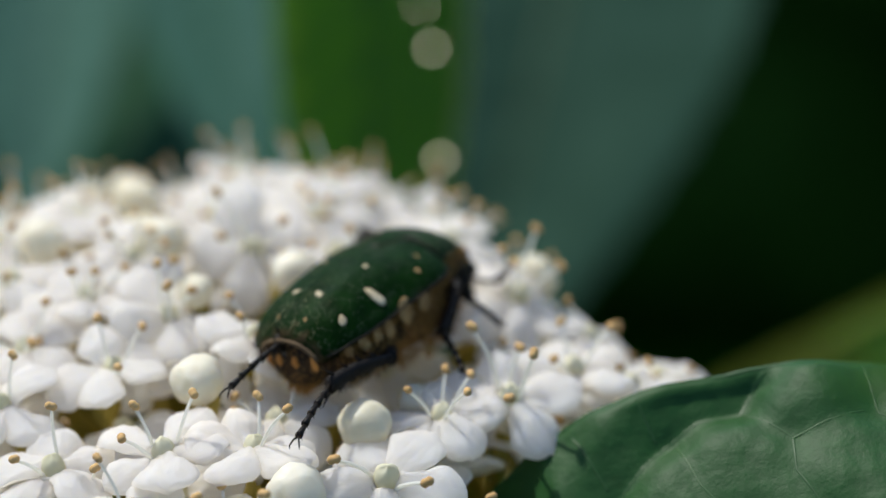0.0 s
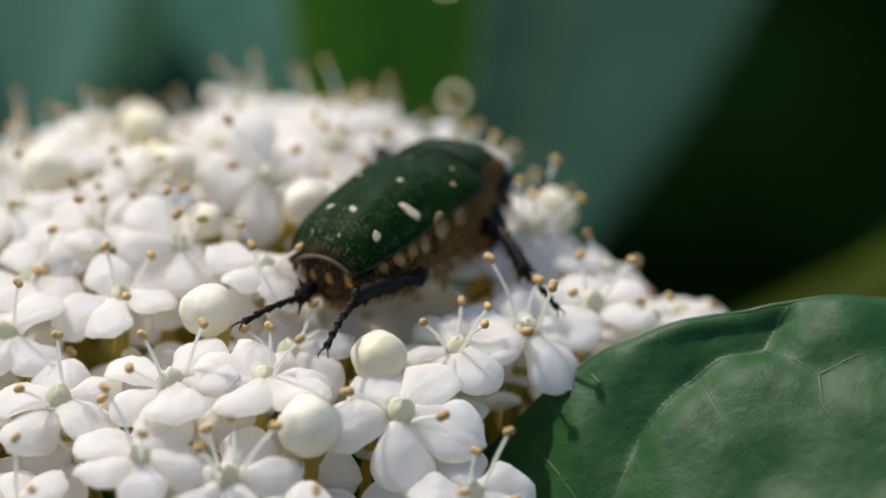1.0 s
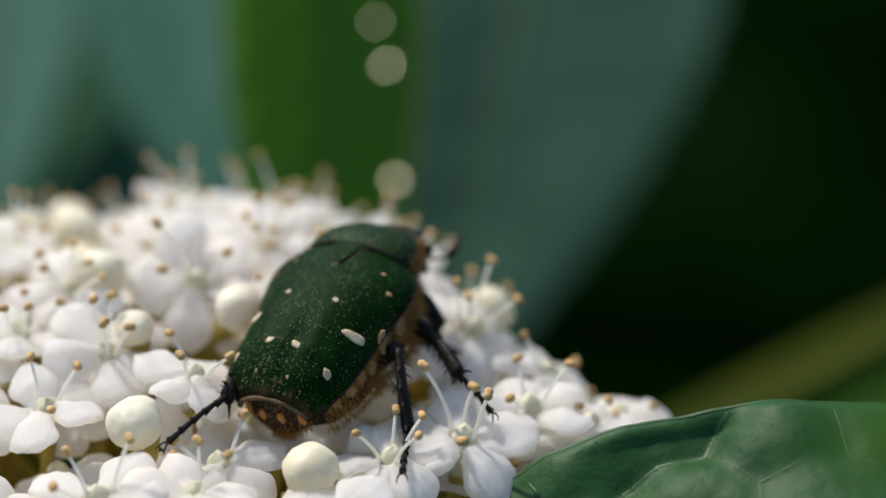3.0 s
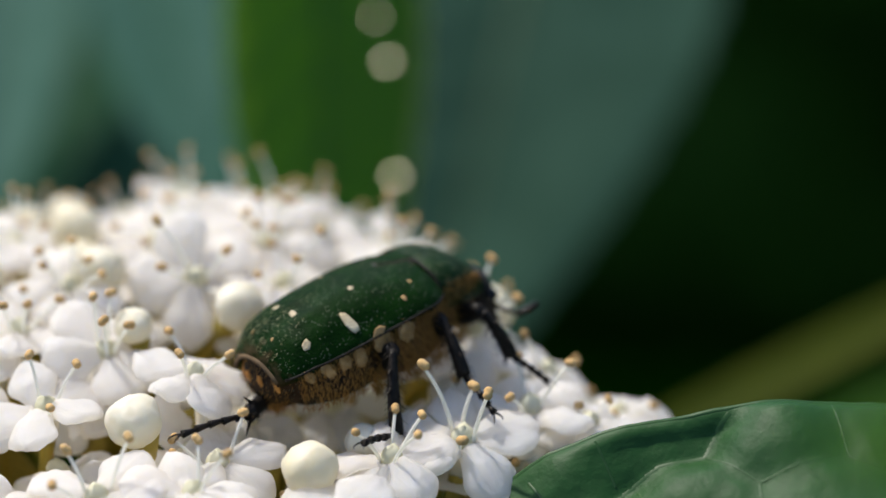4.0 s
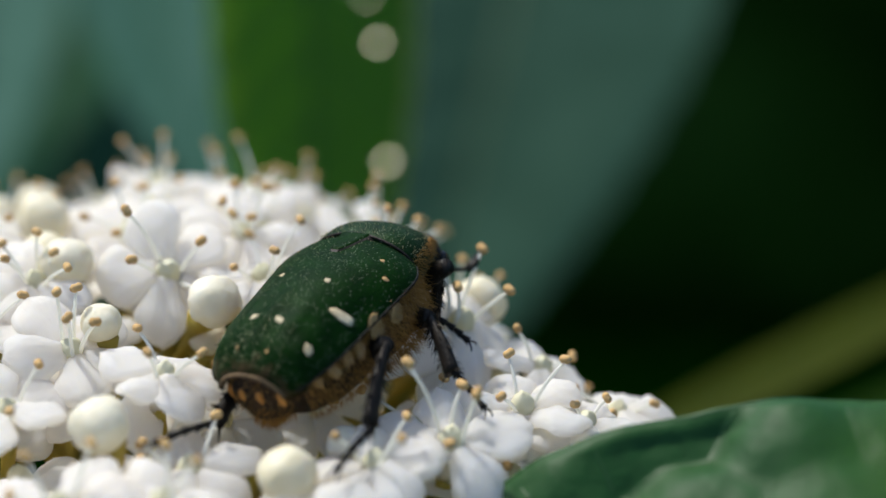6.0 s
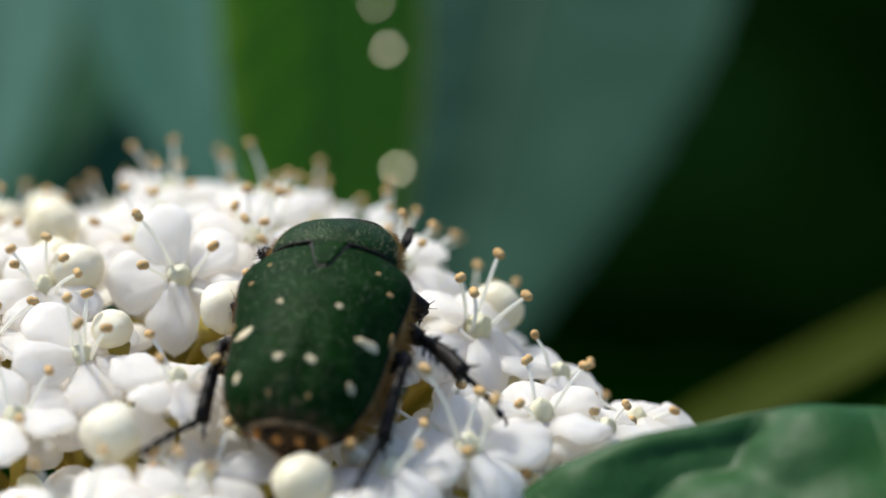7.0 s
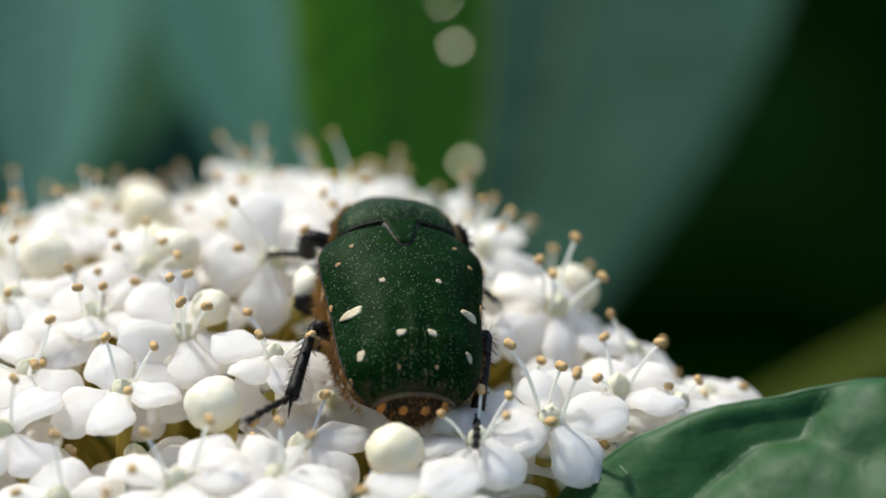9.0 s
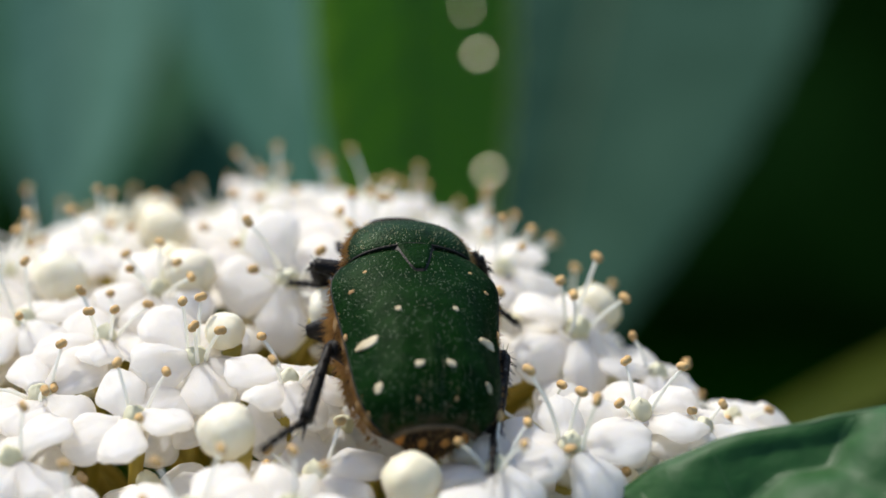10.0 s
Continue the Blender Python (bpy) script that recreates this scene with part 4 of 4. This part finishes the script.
BEETLE_WAY = [
    (0.0, heading(-3.09, -14.96, 2.90, 35.4, 3.2, 12.2)),
    (0.5, heading(-3.12, -14.85, 2.96, 37.6, 4.9, 11.7)),
    (1.0, heading(-2.28, -13.50, 2.93, 36.2, 5.6, 11.6)),
    (1.5, heading(-2.83, -13.59, 3.04, 33.2, 12.3, 8.5)),
    (1.8, heading(-2.67, -13.82, 3.10, 28.9, 17.5, 6.5)),
    (2.0, heading(-2.46, -14.14, 3.18, 24.3, 20.7, 4.5)),
    (2.5, heading(-2.25, -13.76, 3.31, 21.2, 20.1, 3.8)),
    (2.7, heading(-2.32, -13.76, 3.25, 22.5, 19.3, 4.0)),
    (3.8, heading(-1.37, -13.58, 2.82, 47.3, 11.4, 10.6)),
    (4.0, heading(-1.39, -13.46, 2.80, 52.2, 7.6, 11.3)),
    (4.5, heading(-1.69, -13.37, 2.80, 55.7, 11.7, 13.0)),
    (4.7, heading(-1.52, -13.43, 2.76, 55.1, 11.1, 13.0)),
    (5.0, heading(-1.35, -13.00, 2.68, 54.2, 8.9, 14.1)),
    (5.5, heading(-1.30, -12.99, 2.68, 47.6, 7.7, 15.7)),
    (6.8, heading(-2.27, -14.55, 3.30, 12.7, 19.0, 1.4)),
    (7.0, heading(-2.38, -14.77, 3.33, 11.6, 18.2, 0.6)),
    (7.5, heading(-2.29, -14.98, 3.59, 10.9, 18.3, 0.4)),
    (8.0, heading(-2.20, -14.52, 3.46, 8.0, 20.6, -13.1)),
    (8.2, heading(-2.69, -14.33, 3.36, 3.6, 19.8, -12.4)),
    (8.5, heading(-2.82, -14.02, 3.22, -2.5, 18.9, -7.6)),
    (9.0, heading(-2.81, -14.02, 3.11, -6.4, 20.2, -7.4)),
    (9.5, heading(-2.94, -14.46, 3.28, -8.8, 19.9, -8.7)),
    (10.0, heading(-2.90, -14.51, 3.26, -8.5, 21.3, -8.1)),
]


def foothold(leg, t):
    rows = FEET[leg]
    if t <= rows[0][0]:
        return Vector(rows[0][1:])
    for a, b in zip(rows, rows[1:]):
        if t <= b[0]:
            return Vector(a[1:]).lerp(Vector(b[1:]), smooth_step(a[0], b[0], t))
    return Vector(rows[-1][1:])


def along(a, b, up):
    """Pose at a whose +y runs to b and whose +z leans to up."""
    y = (b - a).normalized()
    x = y.cross(up).normalized()
    m = Matrix((x, y, x.cross(y))).transposed().to_4x4()
    m.translation = a * MM
    return m


def two_links(a, b, l1, l2, up):
    """Middle joint of two links from a towards b, and the end that they reach."""
    d = b - a
    reach = min(max(d.length, abs(l1 - l2) + 0.4), (l1 + l2) * 0.985)
    d.normalize()
    c = (l1 * l1 + reach * reach - l2 * l2) / (2 * l1 * reach)
    pole = (up - d * up.dot(d)).normalized()
    return a + d * (l1 * c) + pole * (l1 * math.sqrt(max(0, 1 - c * c))), a + d * reach, pole


def leg_poses(leg, m):
    """Thigh, shin and foot in the beetle's space, for a foot planted in the world; m is the beetle's pose and the time."""
    hip, l1, l2, l3 = LEGS[leg]
    t, body = m
    hip = Vector(hip)
    foot = body.inverted() @ (foothold(leg, t) * MM) / MM
    side = math.copysign(1, hip.x)
    if "hind" in leg:
        # the knee rests beside the wing case and swings back when the foot is far behind
        rest, back = (Vector((side * 3.35, 0.1, 1.6)) - hip).normalized(), (foot - hip).normalized()
        for i in range(11):
            knee = hip + (rest.lerp(back, 0.09 * i) - Vector((0, 0, 0.02 * i))).normalized() * l1
            if (foot - knee).length < (l2 + l3) * 0.97:
                break
        # held high at first, later the shin drops steeply and the foot lies out flat behind it
        if side < 0:
            bend = Vector((0.5, 0, table(t, (2.5, 0.3), (3.8, 0.0), (7.0, -0.7))))
        else:
            bend = Vector((-table(t, (1.5, 0.5), (2.5, 0.0)), 0, table(t, (1.5, 0.3), (2.5, -0.8))))
        ankle, tip, pole = two_links(knee, foot, l2, l3, bend)
        top = Vector((0, 0, 1))
        return along(hip, knee, top), along(knee, ankle, top), along(ankle, tip, top)
    away = foot - hip
    flat = Vector((away.x, away.y, 0)).normalized()
    ankle = foot - flat * (l3 * 0.8) + Vector((0, 0, l3 * 0.5))
    knee, ankle, pole = two_links(hip, ankle, l1, l2, Vector((side, 0, 0.7)))
    return along(hip, knee, pole), along(knee, ankle, pole), along(ankle, foot, pole)


leg_pieces = {}
for leg, (hip, l1, l2, l3) in LEGS.items():
    hind = "hind" in leg
    leg_pieces[leg] = (
        part("thigh", limb("thigh", l1, 0.34, 0.5, 0.32, 0.8, 0, 4), beetle, "black thigh"),
        part("shin", limb("shin", l2, 0.2, 0.29, 0.37, 0.75, 8 if hind else 5, 5), beetle, "black spurred shin"),
        part("foot", foot_mesh(l3), beetle, "thin black jointed foot with claws"))


def motions():
    for sgn, feeler, root in feelers:
        swing = [(0, -25, 0, 0), (2.7, -25, 0, 0), (4.0, -35, 0, 0), (4.5, -35, 0, 0), (5.0, -70, 0, 0), (5.5, -42, 0, 10), (7.0, -28, 8 * sgn, 0), (7.6, -24, 10 * sgn, 0), (8.0, 12 if sgn < 0 else -40, 42 * sgn, -20 * sgn), (8.4, -60, 0, 0), (10, -60, 0, 0)]
        walk(feeler, [(t, pose(root.x * MM, root.y * MM, root.z * MM, rx, ry, rz)) for t, rx, ry, rz in swing])
    walk(beetle, BEETLE_WAY)
    for leg, (thigh, shin, foot) in leg_pieces.items():
        rows = [(t, leg_poses(leg, (t, m))) for t, m in BEETLE_WAY]
        walk(thigh, [(t, p[0]) for t, p in rows])
        walk(shin, [(t, p[1]) for t, p in rows])
        walk(foot, [(t, p[2]) for t, p in rows])


motions()
